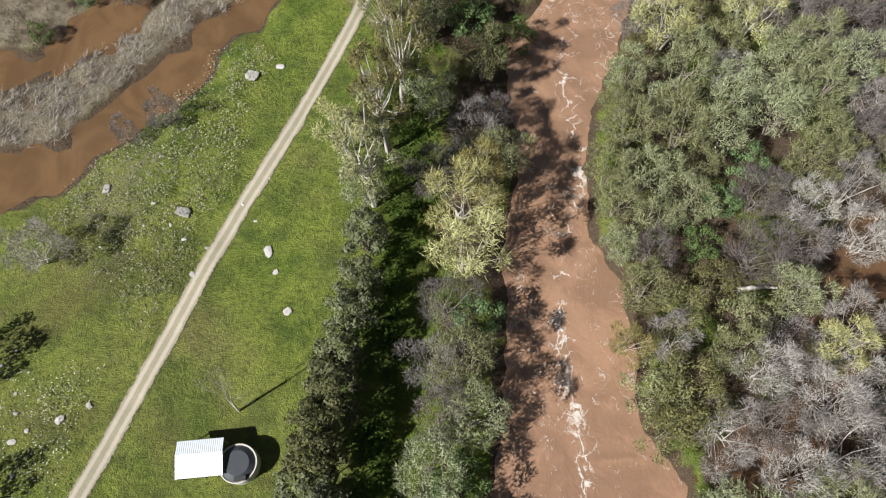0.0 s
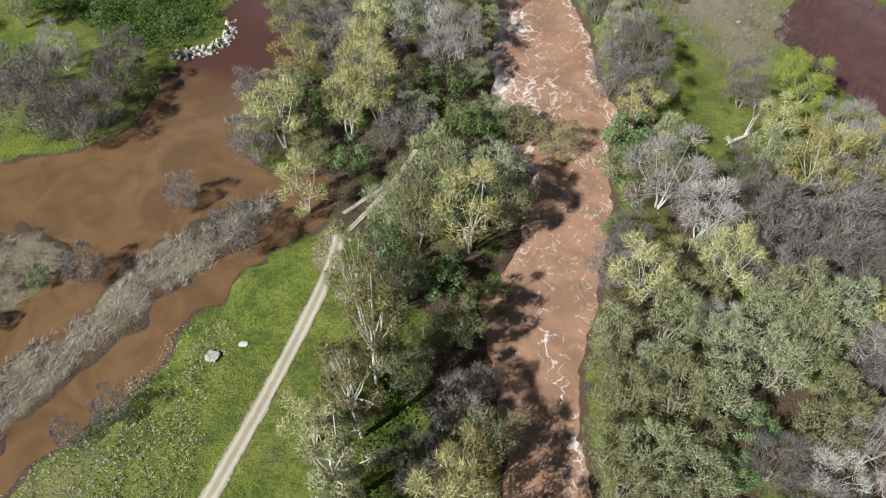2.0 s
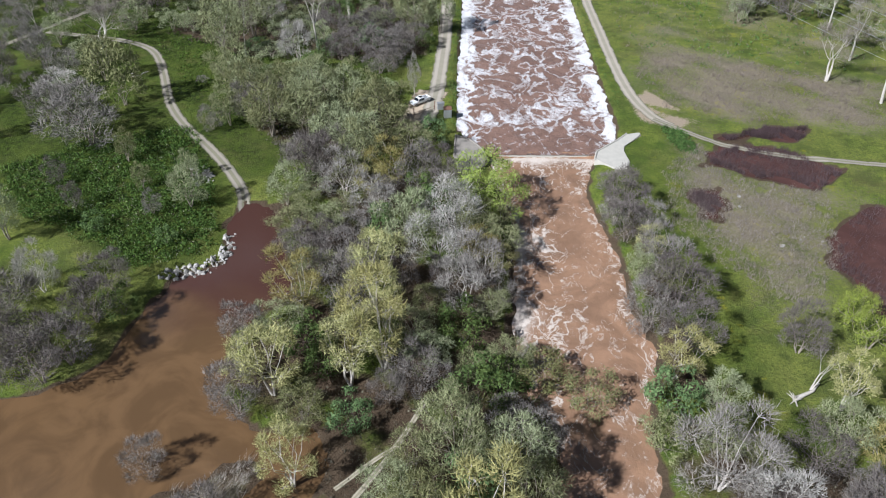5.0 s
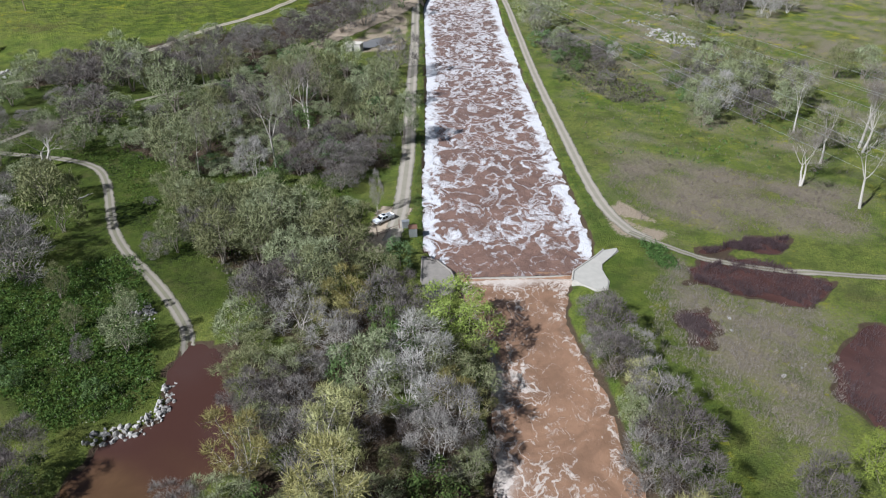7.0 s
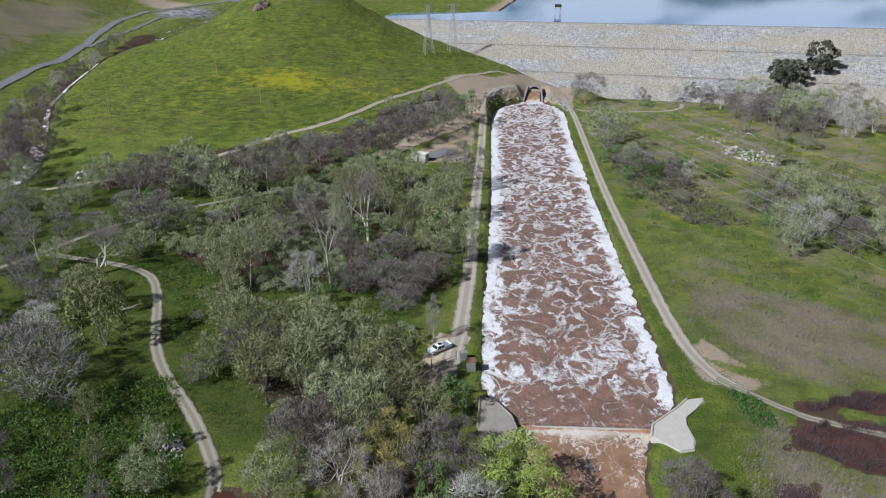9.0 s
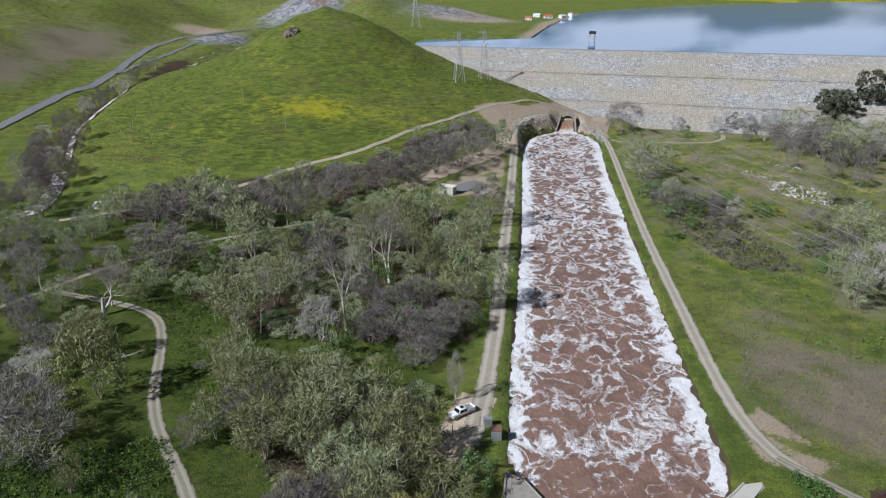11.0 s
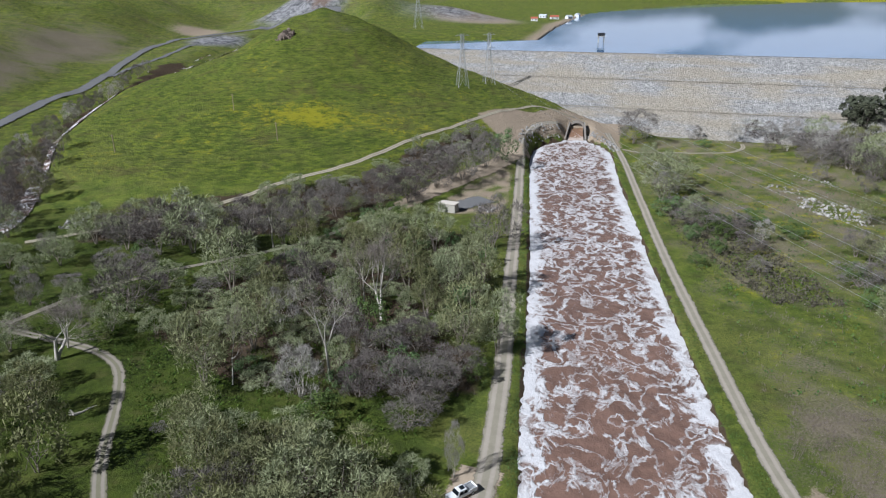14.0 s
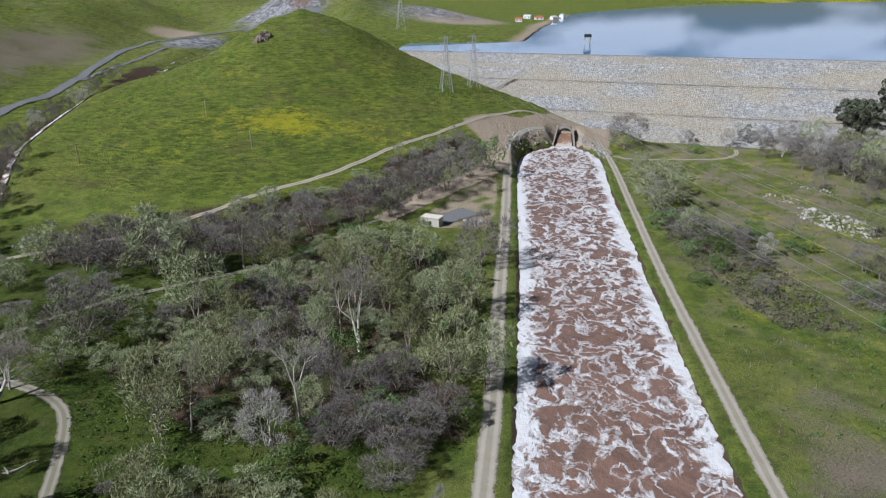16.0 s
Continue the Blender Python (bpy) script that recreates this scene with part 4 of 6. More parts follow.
def join_woods():
    """The far trees that cannot be counted, one object for each wood."""
    for name, items in JOINED.items():
        vs, loops, starts, mi, mats, k, ls = [], [], [], [], [], 0, 0
        for base, m in items:
            for c in base.children:
                me = c.data
                co = np.empty(len(me.vertices) * 3, np.float32)
                me.vertices.foreach_get("co", co)
                a = np.array(m)
                vs.append(co.reshape(-1, 3) @ a[:3, :3].T + a[:3, 3])
                if me.materials[0] not in mats:
                    mats.append(me.materials[0])
                vi, st = np.empty(len(me.loops), np.int32), np.empty(len(me.polygons), np.int32)
                me.loops.foreach_get("vertex_index", vi)
                me.polygons.foreach_get("loop_start", st)
                loops.append(vi + k)
                starts.append(st + ls)
                mi.append(np.full(len(st), mats.index(me.materials[0]), np.int32))
                k += len(me.vertices)
                ls += len(vi)
        me = bpy.data.meshes.new("woodland")
        V, LI, ST = np.concatenate(vs).astype(np.float32), np.concatenate(loops), np.concatenate(starts)
        me.vertices.add(len(V))
        me.loops.add(len(LI))
        me.polygons.add(len(ST))
        me.vertices.foreach_set("co", V.reshape(-1))
        me.polygons.foreach_set("loop_start", ST)
        me.loops.foreach_set("vertex_index", LI)
        for q in mats:
            me.materials.append(q)
        me.polygons.foreach_set("material_index", np.concatenate(mi))
        me.update(calc_edges=True)
        me.validate()
        tagged(new("woodland", me), name, "woodland", kind="stuff")


# places by stand: kind, east, north, crown radius and, where it is known, height
SITES = {
    "wood": "W -88 296 8.6 20, P -110 279 10.9 16, W -73 244 6.7 20, S -67 245 3.5 19, W -68 261 6.8 17, W -68 277 5.3 17, S -45 249 7.4 27, G -50 242 5.9 14, S -39 281 7.8 24, S -46 290 4.5 18, W -35 301 7.8 20, W -49 333 6.4 14, W -31 334 7.3 15, W -21 302 6.3 15, W -16 265 8.0 18, W -7 265 5.4 17, W -13 302 7.4 18, P -11 339 8.3 17, D -52 368 6.3 7, W -39 338 6.5 15, W -49 300 5.5 20, W -49 284 4.3 14, P -59 286 5.2 15, P -73 306 7.3 9, W -59 337 5.6 8, W -27 283 4.3 14, D -18 286 4.3 8, W -153 331 7.5 15, P -139 327 7.4 15, P -125 323 8.1 17, W -114 326 10.0 20, G -110 329 5.5 15, P -99 330 8.7 17, S -93 330 4.6 21, S -88 333 5.5 21, P -85 335 6.5 17, P -81 351 6.4 17, P -75 369 7.4 14, W -76 329 5.0 14, P -59 382 8.8 16, P -49 390 9.6 17, P -40 412 10.8 17, P -29 424 10.6 17, P -19 442 7.9 16, D -12 453 6.7 14, S -116 258 3.9 11, P -140 294 4.8 4, P -121 333 5.6 14, W -102 325 5.4 13, D -129 319 3.5 6, W -65 305 4.8 13, G -65 274 4.2 11, P -42 263 3.9 13, D -40 273 4.1 9",
    "bramble": "P -34 246 6.3 8, P -25 242 6.7 10, P -20 247 6.3 9, P -24 233 5.7 7, P -15 254 6.0 8, P -34 258 6.2 9, P -37 243 5.1 8, P -20 239 4.3 6, D -11 252 3.5 5, D -41 244 4.0 6, P -27 264 5.8 9",
    "grove": "O -92 212 7.3 17, S -115 252 10.4 16, S -139 261 4.7 12, W -39 210 7.2 15, W -31 213 5.1 12, W -57 209 5.6 13, W -49 209 5.0 11, W -60 200 4.2 10, W -49 198 5.7 10, W -38 198 5.6 9, W -28 200 5.1 10, W -69 228 3.8 7, D -43 233 5.1 6, G -13 218 1.7 11, P -64 198 3.1 6, P -75 226 1.9 2, W -48 217 4.7 10",
    "copse": "P -92 190 8.4 14, P -109 204 5.9 12, W -20 192 7.1 14, W -30 186 6.3 13, W -39 194 6.0 14, W -48 195 6.7 14, P -55 202 5.1 10, W -29 205 5.8 12, W -39 207 6.5 13, W -13 185 5.6 9, P -30 176 4.8 10, W -22 176 5.3 13, P -9 169 5.0 10, P -6 176 4.0 9, D -7 190 3.2 7, Y -16 173 4.7 12, P -50 207 3.9 9",
    "meadow_cluster": "G 100 282 6.0, W 108 292 6.0, W 118 300 6.5, P 112 276 5.0, S 122 268 5.0, W 130 290 6.0, W 112 318 6.0, W 126 320 6.0, P 136 300 6.0, D 96 300 3.0, D 100 320 3.0, S 135 250 6.0, G 124 308 5.0, D 136 330 3.0",
    "east_row": "W 57 402 11.9 18, P 61 514 10.9 18, W 66 422 7.2 15, P 65 366 9.0 9, P 76 370 8.0 7, D 85 373 6.1 5, D 57 381 6.3 7, P 76 343 5.4 6, D 55 328 3.4 4, P 109 341 6.2 8, P 99 316 7.1 7, W 128 376 5.0 10, D 95 359 5.8 5, P 73 324 4.2 5, P 152 484 12.7 12, P 156 462 11.9 15, W 161 447 11.4 18, P 153 508 9.0 8, D 69 361 5.8 5, P 64 385 7.5 7, P 76 358 5.8 5, D 98 508 4.6 4, P 129 527 4.7 10",
    "dam_thicket": "G 138 522 4.5, G 150 522 6.0, W 160 515 6.0, G 170 502 6.5, W 166 490 6.5, G 176 488 6.5, W 172 474 6.5, G 170 462 6.0, W 182 466 6.5, G 180 452 6.5, W 190 476 6.5, G 192 458 6.0, G 186 440 6.0, W 200 450 6.0, G 158 500 5.0, E 186 520 6.0",
    "hedge": "H -13 38 2.5, H -13 35 2.5, H -13.2 32 2.6, H -13.5 29.5 2.6, H -14 27 2.7, H -14 24.5 2.6, H -14.2 22 2.7, H -14.5 20 2.6, H -14.6 18 2.8, H -14.8 16 2.7, H -15 14 2.8, H -15 12 2.7, H -15.3 10 2.8, H -16 8 2.7, H -16 6 2.8, H -16.3 3 2.8, H -16.5 0 2.8",
    "bank_left": "W 1 68 3.0, P -0 56 3.0, Y 2 47 3.0, Y -1 43 4.0, Y -0 36 3.5, P -2 30 3.0, D 2 28 3.0, P -3 22 3.2, W 1 23 3.0, P -2 16 3.0, W 2 16 3.0, W -3 10 3.2, D 1 8 3.0, P 3 59 2.5, W -7 76 3.0, D -1 78 3.0, W -6 61 3.0, W -14 45 2.5, Y -18 53 2.5",
    "bank_right": "Y 28 75 3.5, Y 41 78 3.0, W 29 57 4.0, W 34 58 3.2, W 22 57 3.2, W 19 51 3.0, W 24 50 3.2, W 44 69 3.5, W 43 61 3.2, W 49 65 3.5, D 39 54 2.5, P 24 39 2.5, D 31 41 2.2, P 39 48 3.0, G 45 47 3.0, O 32 35 3.0, O 28 32 3.0, O 36 31 3.2, W 42 34 2.8, Y 21 27 2.2, O 24 21 3.0, O 28 21 3.6, O 25 16 3.0, G 37 24 3.0, W 33 26 2.5",
    "bank_far": "P 38 18 3.0, G 44 20 3.4, G 45 15 3.4, G 39 12 3.2, G 49 23 3.2, G 49 31 3.2, G 53 43 3.4, G 52 50 3.2, G 57 64 3.2, P 54 80 3.5, P 50 75 3.0, P 56 72 3.5, P 55 58 3.0, Y 46 27 2.6, W 46 52 3.0, W 49 57 3.0, W 38 65 3.0, D 35 48 2.2",
    "bar": "P -68 113 3.5, P -72 117 3.0, P -65 117 3.0, P -65 127 3.0, P -65 135 2.5, G -78 135 3.0, P -45 97 2.0, P -34 87 3.0, P -57 81 2.2, P -37 122 2.6, Y -29 129 3.0, Y -30 111 3.4, P -35 108 3.2, Y -16 131 3.4, P -23 141 3.0, G -26 167 3.4, P -35 178 3.2, W -18 195 3.4, W -26 206 3.2, W -30 193 3.0, G -18 159 3.0, L 5 167 4.4, L 9 160 3.8",
    "middle": "G -2 153 4.0, G -5 143 3.6, G 3 138 3.6, G -0 132 3.4, W -11 150 3.2, Y -13 117 4.0, P -7 112 3.0, Y -18 113 3.0, D -0 123 3.2, D 2 110 3.4, D -5 110 3.0, D 6 111 3.0, O 13 115 3.2, O 20 111 2.8, D -17 105 2.4, Y -24 95 2.6, W 7 96 3.2, W -1 97 3.4, W 9 91 3.0, Y 3 86 3.4, W -5 87 3.0, D -1 81 2.6, D -6 80 2.2, P -8 78 2.0, D -2 76 2.4, D 6 77 2.0",
    "east": "P 34 162 3.4, P 33 152 3.0, G 37 142 3.0, P 38 132 3.6, P 32 127 3.0, P 38 122 3.0, D 32 109 3.0, O 29 102 2.6, G 35 95 4.0, G 40 88 3.2, D 27 89 1.8, P 28 84 2.4, Y 30 77 3.0, P 56 121 2.8, Y 58 109 2.2, W 54 101 2.6, L 68 122 3.0, L 67 128 2.2, L 70 119 2.4, G 69 108 3.0, G 73 105 3.2, Y 59 96 3.4, P 64 92 4.0, P 51 87 3.6, P 57 84 4.0, P 65 85 4.0, P 56 77 3.6, P 51 78 3.0",
    "east_low": "P 62 77 3.0, W 42 72 3.4, W 48 71 3.4, W 37 67 3.2, W 31 69 3.0, W 28 74 3.0, Y 70 97 3.0, Y 64 99 2.6, O 25 72 2.4, W 53 69 3.0, P 57 67 3.0",
    "west": "P -80 125 3.6, P -70 118 3.6, P -77 116 3.4, P -70 111 3.0, P -66 127 2.4, D -61 129 2.0, P -66 135 2.2, W -93 151 2.6, P -134 225 3.6, P -98 198 3.6, W -104 228 3.0, P -25 139 3.2, W -25 165 3.2, P -36 174 3.0, W -48 211 3.4, W -58 214 3.2, W -38 198 3.2, W -24 180 3.2, W -19 196 3.4, Y -17 173 3.0, W -30 179 3.0, P -46 198 3.0, W -59 163 2.2, P -21 132 2.8, W -64 220 3.0",
    "far_sycamores": "S 118 243 6.0, S 136 254 7.0, S 114 214 6.0, S 105 228 5.0",
    "east_meadow": "W 105 293 3.4, W 124 305 3.4, W 122 319 3.0, W 134 304 3.2, W 124 280 3.0, W 95 276 2.4, W 122 254 3.0, W 165 324 3.0, W 176 323 3.0, P 106 313 2.6, W 63 421 2.8, W 61 386 2.6",
    "dam_foot": "E 193 532 5.0, E 213 543 5.2, E 186 536 4.4, W 60 457 3.0, D 72 366 2.2, D 59 354 2.0, W 96 286 3.4, P 115 328 3.4, W 94 302 2.6, W 110 334 2.4, P 130 496 2.4, P 140 473 3.0, P 147 463 3.2, P 154 451 3.4, P 159 440 3.6, P 165 429 3.6, P 133 438 2.4, P 145 418 2.4, P 151 404 3.0",
    "snags": "X 32 72 3.2, X -26.5 15.5 2.0 14, T -13 45 3.6 22, T -12 54 3.8 22, T -10.5 62 3.8 21, T -13 71 3.4 18, X -9 75 3.6 14, X 55 113 2.0, X 106 226 3.0",
    "scrub": "W -72 170 1.8, P -66 160 1.6, W -80 182 2.0, P -92 172 2.0, D -60 150 1.8, D -76 154 2.0, W -62 174 1.8, P -84 162 1.8",
    "meadow": "W 21 62 2.6, W 20 46 2.6, W 20 40 2.2, W 22 67 2.6, O -15 58 1.4, O -12 64 1.4, G -13 52 2.2, G -11 70 2.4, G -15 62 2.0, Y -13 48 1.6, P -45 57 2.0, P -50 54 1.6, D -69 72 1.5, D -64 80 1.6, G -56 33.5 3.8 8, D -63 17 4.2 10, D -59 0 4.0 9",
    "hill_creek": "P -262 440 3, G -270 455 2.6, P -276 480 3, P -283 500 2.6, G -284 520 3, P -290 535 2.6, P -296 560 3, P -298 575 2.4, G -303 605 2.6, P -308 625 3, P -318 650 2.6, P -326 680 3, G -330 705 2.6, P -238 400 3.4, P -246 415 3, G -218 366 3, P -228 385 3.2, P -254 426 3, G -240 392 2.8, P -210 340 3.4, P -222 350 3, P -200 360 3, W -208 378 3.4, P -215 372 3, P -222 395 3.4, G -232 408 3, P -228 420 3.2, W -244 430 3, P -250 445 3, G -262 470 3, P -272 505 3, P -288 545 3, G -300 590 3, P -206 350 3.4, P -195 345 3, W -190 335 3.2, P -214 392 3, W -236 440 3",
    "dam_foot_brush": "G 150 480 3.6, G 160 470 3.4, G 170 462 3.8, W 178 452 3.4, G 184 470 3.6, G 196 460 3.8, G 176 486 3.4, G 205 480 3.6, G 190 500 3.4, W 165 445 3, G 215 500 3.8, G 140 500 2.6, G 118 520 2.4, G 98 528 2.2, G 200 440 3.4, G 185 430 3.2, G 57 415 3, G 60 405 3, W 62 370 2.4, D 66 375 2, D 70 355 2, D 76 340 1.8, D 64 340 1.8, G 82 352 1.8",
}
rng = np.random.default_rng(11)
PLANTED = []
# how broad the crowns of a stand are beside the plan's first estimate
BROAD = {"bar": 1.25, "middle": 1.25, "east": 1.25, "east_low": 1.15, "west": 1.5, "east_meadow": 1.5, "dam_foot": 1.4, "hill_creek": 1.4, "dam_foot_brush": 1.5}
for stand, text in SITES.items():
    for item in text.split(", "):
        kind, x, y, r, *tall = item.split()
        x, y, reach = float(x), float(y), float(r) * (1.0 if tall else 1.22 * BROAD.get(stand, 1.0))
        if math.hypot(x + 11, (y - 205) * 0.8) < reach * 0.8 + 5 or (-46 < x < -6 and 352 < y < 382):
            continue
        if not tall and any(math.hypot(x - a, y - b) < 4.0 for a, b in PLANTED):
            continue
        PLANTED.append((x, y))
        h = float(tall[0]) if tall else KINDS[kind][2] * (reach / KINDS[kind][3]) ** 0.7
        plant(kind, x, y, reach, h, rng, "trees of the " + stand.replace("_", " "))

# further trees of the woods, where there is room between the others
MIXES = ["WWPYWDPW", "WPPGYWWP", "WWOWDWPW", "WWOWWYPW", "PWPWWPGP", "PWWPWWPP"]
ROADS = [[(-9, 203), (-5, 264), (-4, 350), (-3, 446)], [(-20, 410), (-58, 377), (-93, 330), (-135, 281)], [(-48, 372), (-24, 424), (-3, 480)], [(-43, 5), (-24, 64), (-19, 86), (-6, 110)], [(-9, 520), (-62, 472), (-112, 392), (-160, 360)], [(-48, 164), (-68, 197), (-88, 236), (-113, 259)]]


def off_roads(x, y, room):
    for line in ROADS:
        for (ax, ay), (bx, by) in zip(line[:-1], line[1:]):
            k = min(1, max(0, ((x - ax) * (bx - ax) + (y - ay) * (by - ay)) / ((bx - ax) ** 2 + (by - ay) ** 2)))
            if math.hypot(x - ax - k * (bx - ax), y - ay - k * (by - ay)) < room:
                return False
    return True


for i, (wood_, mixed, gap) in enumerate(zip(WOODS, MIXES, (5.0, 4.8, 6.6, 6.2, 11.0, 6.6))):
    xs, ys = [q[0] for q in wood_], [q[1] for q in wood_]
    TX, TY = rng.uniform(min(xs), max(xs), 2600), rng.uniform(max(min(ys), 0), max(ys), 2600)
    good = (signed(wood_, TX, TY) < -1) & (TX < 82) & (np.hypot(TX + 11, (TY - 205) * 0.8) > 12) & ~((TX > -46) & (TX < -6) & (TY > 345) & (TY < 382))
    for q in (RIVER, CHANNEL, LAGOON, POND):
        good &= signed(q, TX, TY) > 1.0
    for x, y in zip(TX[good].tolist(), TY[good].tolist()):
        if not off_roads(x, y, 4.6) or min(math.hypot(x - a, y - b) for a, b in PLANTED) < gap:
            continue
        PLANTED.append((x, y))
        kind, r = mixed[int(rng.integers(0, len(mixed)))], rng.uniform(2.4, 4.2)
        tall = rng.uniform(5, 9) if i < 2 else rng.uniform(7, 12) if i == 4 else rng.uniform(3.0, 7.0)
        plant(kind, x, y, r * (1.5 if i == 4 else 1.15), tall, rng, "undergrowth trees", "dense grey and olive woodland beside the channel" if y > 190 else None)
join_woods()


# ---- low growth ----
def scatter(rng, poly, count, away=None, ragged=True):
    p = np.array(poly, float)
    X = rng.uniform(p[:, 0].min(), p[:, 0].max(), count * 3)
    Y = rng.uniform(p[:, 1].min(), p[:, 1].max(), count * 3)
    keep = (signed(poly, X, Y) < 2.2 * wob(X, Y, 6, 2) - 0.5) & (wob(X, Y, 2.8, 5) > -0.32)
    if not ragged:
        keep = signed(poly, X, Y) < 0.3
    if away is not None:
        keep &= signed(away, X, Y) > 1
    X, Y = X[keep][:count], Y[keep][:count]
    return np.stack([X, Y, height(X, Y)], 1)


def growth(name, label, points, material, blades, length, width, droop, leaf=(0, 0, 0), lean=(0, 0, 1)):
    r = np.random.default_rng(len(points))
    tips = [(q, np.array(lean, float)) for q in points]
    sets = []
    if blades:
        sets.append(slivers(r, tips, blades, length, width, droop, 0.22))
    if leaf[0]:
        V, F = leaves(r, [(q + np.array([0, 0, leaf[2] * 0.7]), None) for q in points], leaf[0], leaf[1], leaf[2], 0.7)
        sets.append((V, F))
    v, f = joined(sets)
    return tagged(link(name, v, f, material, smooth=False), label, "plants", kind="stuff")


M_STRAW = crown_material("dead_straw", (0.15, 0.125, 0.105), (0.40, 0.345, 0.295), translucent=0.2)
M_RUSH = crown_material("purple_brown_rush", (0.07, 0.042, 0.046), (0.20, 0.15, 0.145), translucent=0.2)
M_HERB = crown_material("bright_herb", (0.045, 0.10, 0.018), (0.135, 0.215, 0.045), translucent=0.3)
M_LITTER = crown_material("grey_undergrowth", (0.05, 0.043, 0.03), (0.15, 0.13, 0.092), translucent=0.1)
M_BLOOM = crown_material("pale_flower_heads", (0.30, 0.30, 0.19), (0.50, 0.48, 0.36), translucent=0.2)
g = np.random.default_rng(5)
growth("reed_bed", "flattened pale dead reeds on the mud bar", scatter(g, REEDBAR, 2100), M_STRAW, 7, 1.5, 0.07, 0.3, lean=(0.8, 0.9, 0.25))
growth("mud_bar_stalks", "thin dead stalks on the grey mud bar", scatter(g, MUDBAR, 1800), M_LITTER, 5, 0.9, 0.05, 0.6)
for p in WEEDS:
    growth("dry_weeds", "grey dry weed stalks over green grass", scatter(g, p, 4200, MARSH), M_STRAW, 5, 0.85, 0.07, 0.7)
for p, n in ((MARSH, 1900), (MARSH_UP, 900), (MARSH_LOW, 600), (MARSH_EAST, 3600)):
    growth("rushes", "dark purplish rushes in marsh water", scatter(g, p, n), M_RUSH, 6, 1.6, 0.08, 1.2)
growth("leafy_scrub", "low bright green leafy scrub", scatter(g, SCRUB, 3200), M_HERB, 2, 0.7, 0.06, 0.8, (8, 0.22, 0.42))
growth("pale_herbs", "pale seeding herbs among the green scrub", scatter(g, SCRUB, 500), M_BLOOM, 2, 0.7, 0.05, 0.9, (5, 0.09, 0.4))
growth("ditch_plants", "green plants along the ditch", scatter(g, DITCH, 260), M_HERB, 3, 0.9, 0.06, 0.8, (8, 0.2, 0.4))
growth("bank_plants", "green herbs under the bank trees", scatter(g, [(-12, -10), (-7, -10), (-5, 60), (-6, 92), (-12, 84)], 900), M_HERB, 3, 0.8, 0.06, 0.8, (6, 0.2, 0.4))
for p, n in zip(WOODS[:2], (3200, 4400)):
    growth("undergrowth", "tangled grey-brown undergrowth beneath the trees", scatter(g, p, n, RIVER), M_LITTER, 5, 1.1, 0.05, 0.5, (1, 0.2, 0.3))
for p, n in ((WOODS[2], 3800), (WOODS[3], 1300), (WOODS[5], 3200)):
    growth("undergrowth", "tangled grey-brown undergrowth beneath the trees", scatter(g, p, n), M_LITTER, 5, 1.5, 0.07, 0.5, (2, 0.28, 0.4))
growth("meadow_flowers", "pale flower heads scattered in the meadow", scatter(g, [(-62, 38), (-40, 24), (-34, 44), (-30, 70), (-40, 72), (-52, 52)], 1900), M_BLOOM, 0, 0, 0, 0, (6, 0.12, 0.5))
growth("meadow_flowers", "pale flower heads scattered in the meadow", scatter(g, [(-62, 2), (-46, 2), (-44, 20), (-60, 20)], 450), M_BLOOM, 0, 0, 0, 0, (6, 0.11, 0.5))
growth("east_scrub", "low dark scrub in the east meadow", scatter(g, [(52, 395), (62, 385), (82, 350), (90, 300), (70, 300), (56, 345)], 1300), M_LITTER, 3, 0.9, 0.07, 0.6, (6, 0.3, 0.5))
EAST = [(52, 250), (120, 232), (190, 330), (170, 420), (120, 480), (60, 490), (53, 400)]
growth("weed_clumps", "clumps of grey dry weeds across the east meadow", scatter(g, EAST, 3600), M_STRAW, 5, 0.9, 0.10, 0.6)
growth("herb_clumps", "low dark green herbs across the east meadow", scatter(g, EAST, 1200), M_HERB, 0, 0, 0, 0, (6, 0.30, 0.45))
growth("west_herbs", "low dark green herbs on the west lawn", scatter(g, [(-40, 200), (-62, 196), (-84, 232), (-100, 256), (-130, 262), (-140, 300), (-110, 312), (-70, 330), (-30, 345), (-14, 240)], 3000), M_HERB, 0, 0, 0, 0, (5, 0.28, 0.4))
for side in ([(-4.2, 195), (-1.2, 200), (0.6, 302), (1.6, 470), (-0.8, 470), (-2.6, 300)], [(40.4, 205), (43.6, 205), (43.8, 330), (47, 470), (44.5, 470), (41.3, 330)]):
    growth("bank_grass", "green and yellow grass on the channel bank", scatter(g, side, 1500), M_HERB, 4, 0.5, 0.06, 0.8, (1, 0.14, 0.2))


# ---- stones ----
def stone_mesh(seed):
    r = random.Random(seed)
    bm = bmesh.new()
    bmesh.ops.create_icosphere(bm, subdivisions=1, radius=0.5)
    cuts = [(Vector([r.gauss(0, 1) for _ in range(3)]).normalized(), r.uniform(0.26, 0.42)) for _ in range(5)]
    for v in bm.verts:
        v.co *= r.uniform(0.85, 1.25)
        for n, d in cuts:
            v.co -= n * max(0.0, v.co.dot(n) - d)
        v.co.z *= 0.75
    me = bpy.data.meshes.new("stone")
    bm.to_mesh(me)
    bm.free()
    return me


def stone_set(material):
    out = []
    for s in range(6):
        me = stone_mesh(s)
        me.materials.append(material)
        out.append(me)
    return out


PALE, GREY, BROWN = stone_set(M_PALEROCK), stone_set(M_GREYROCK), stone_set(rock_material("brown_rock", (0.13, 0.10, 0.08), (0.26, 0.21, 0.17)))


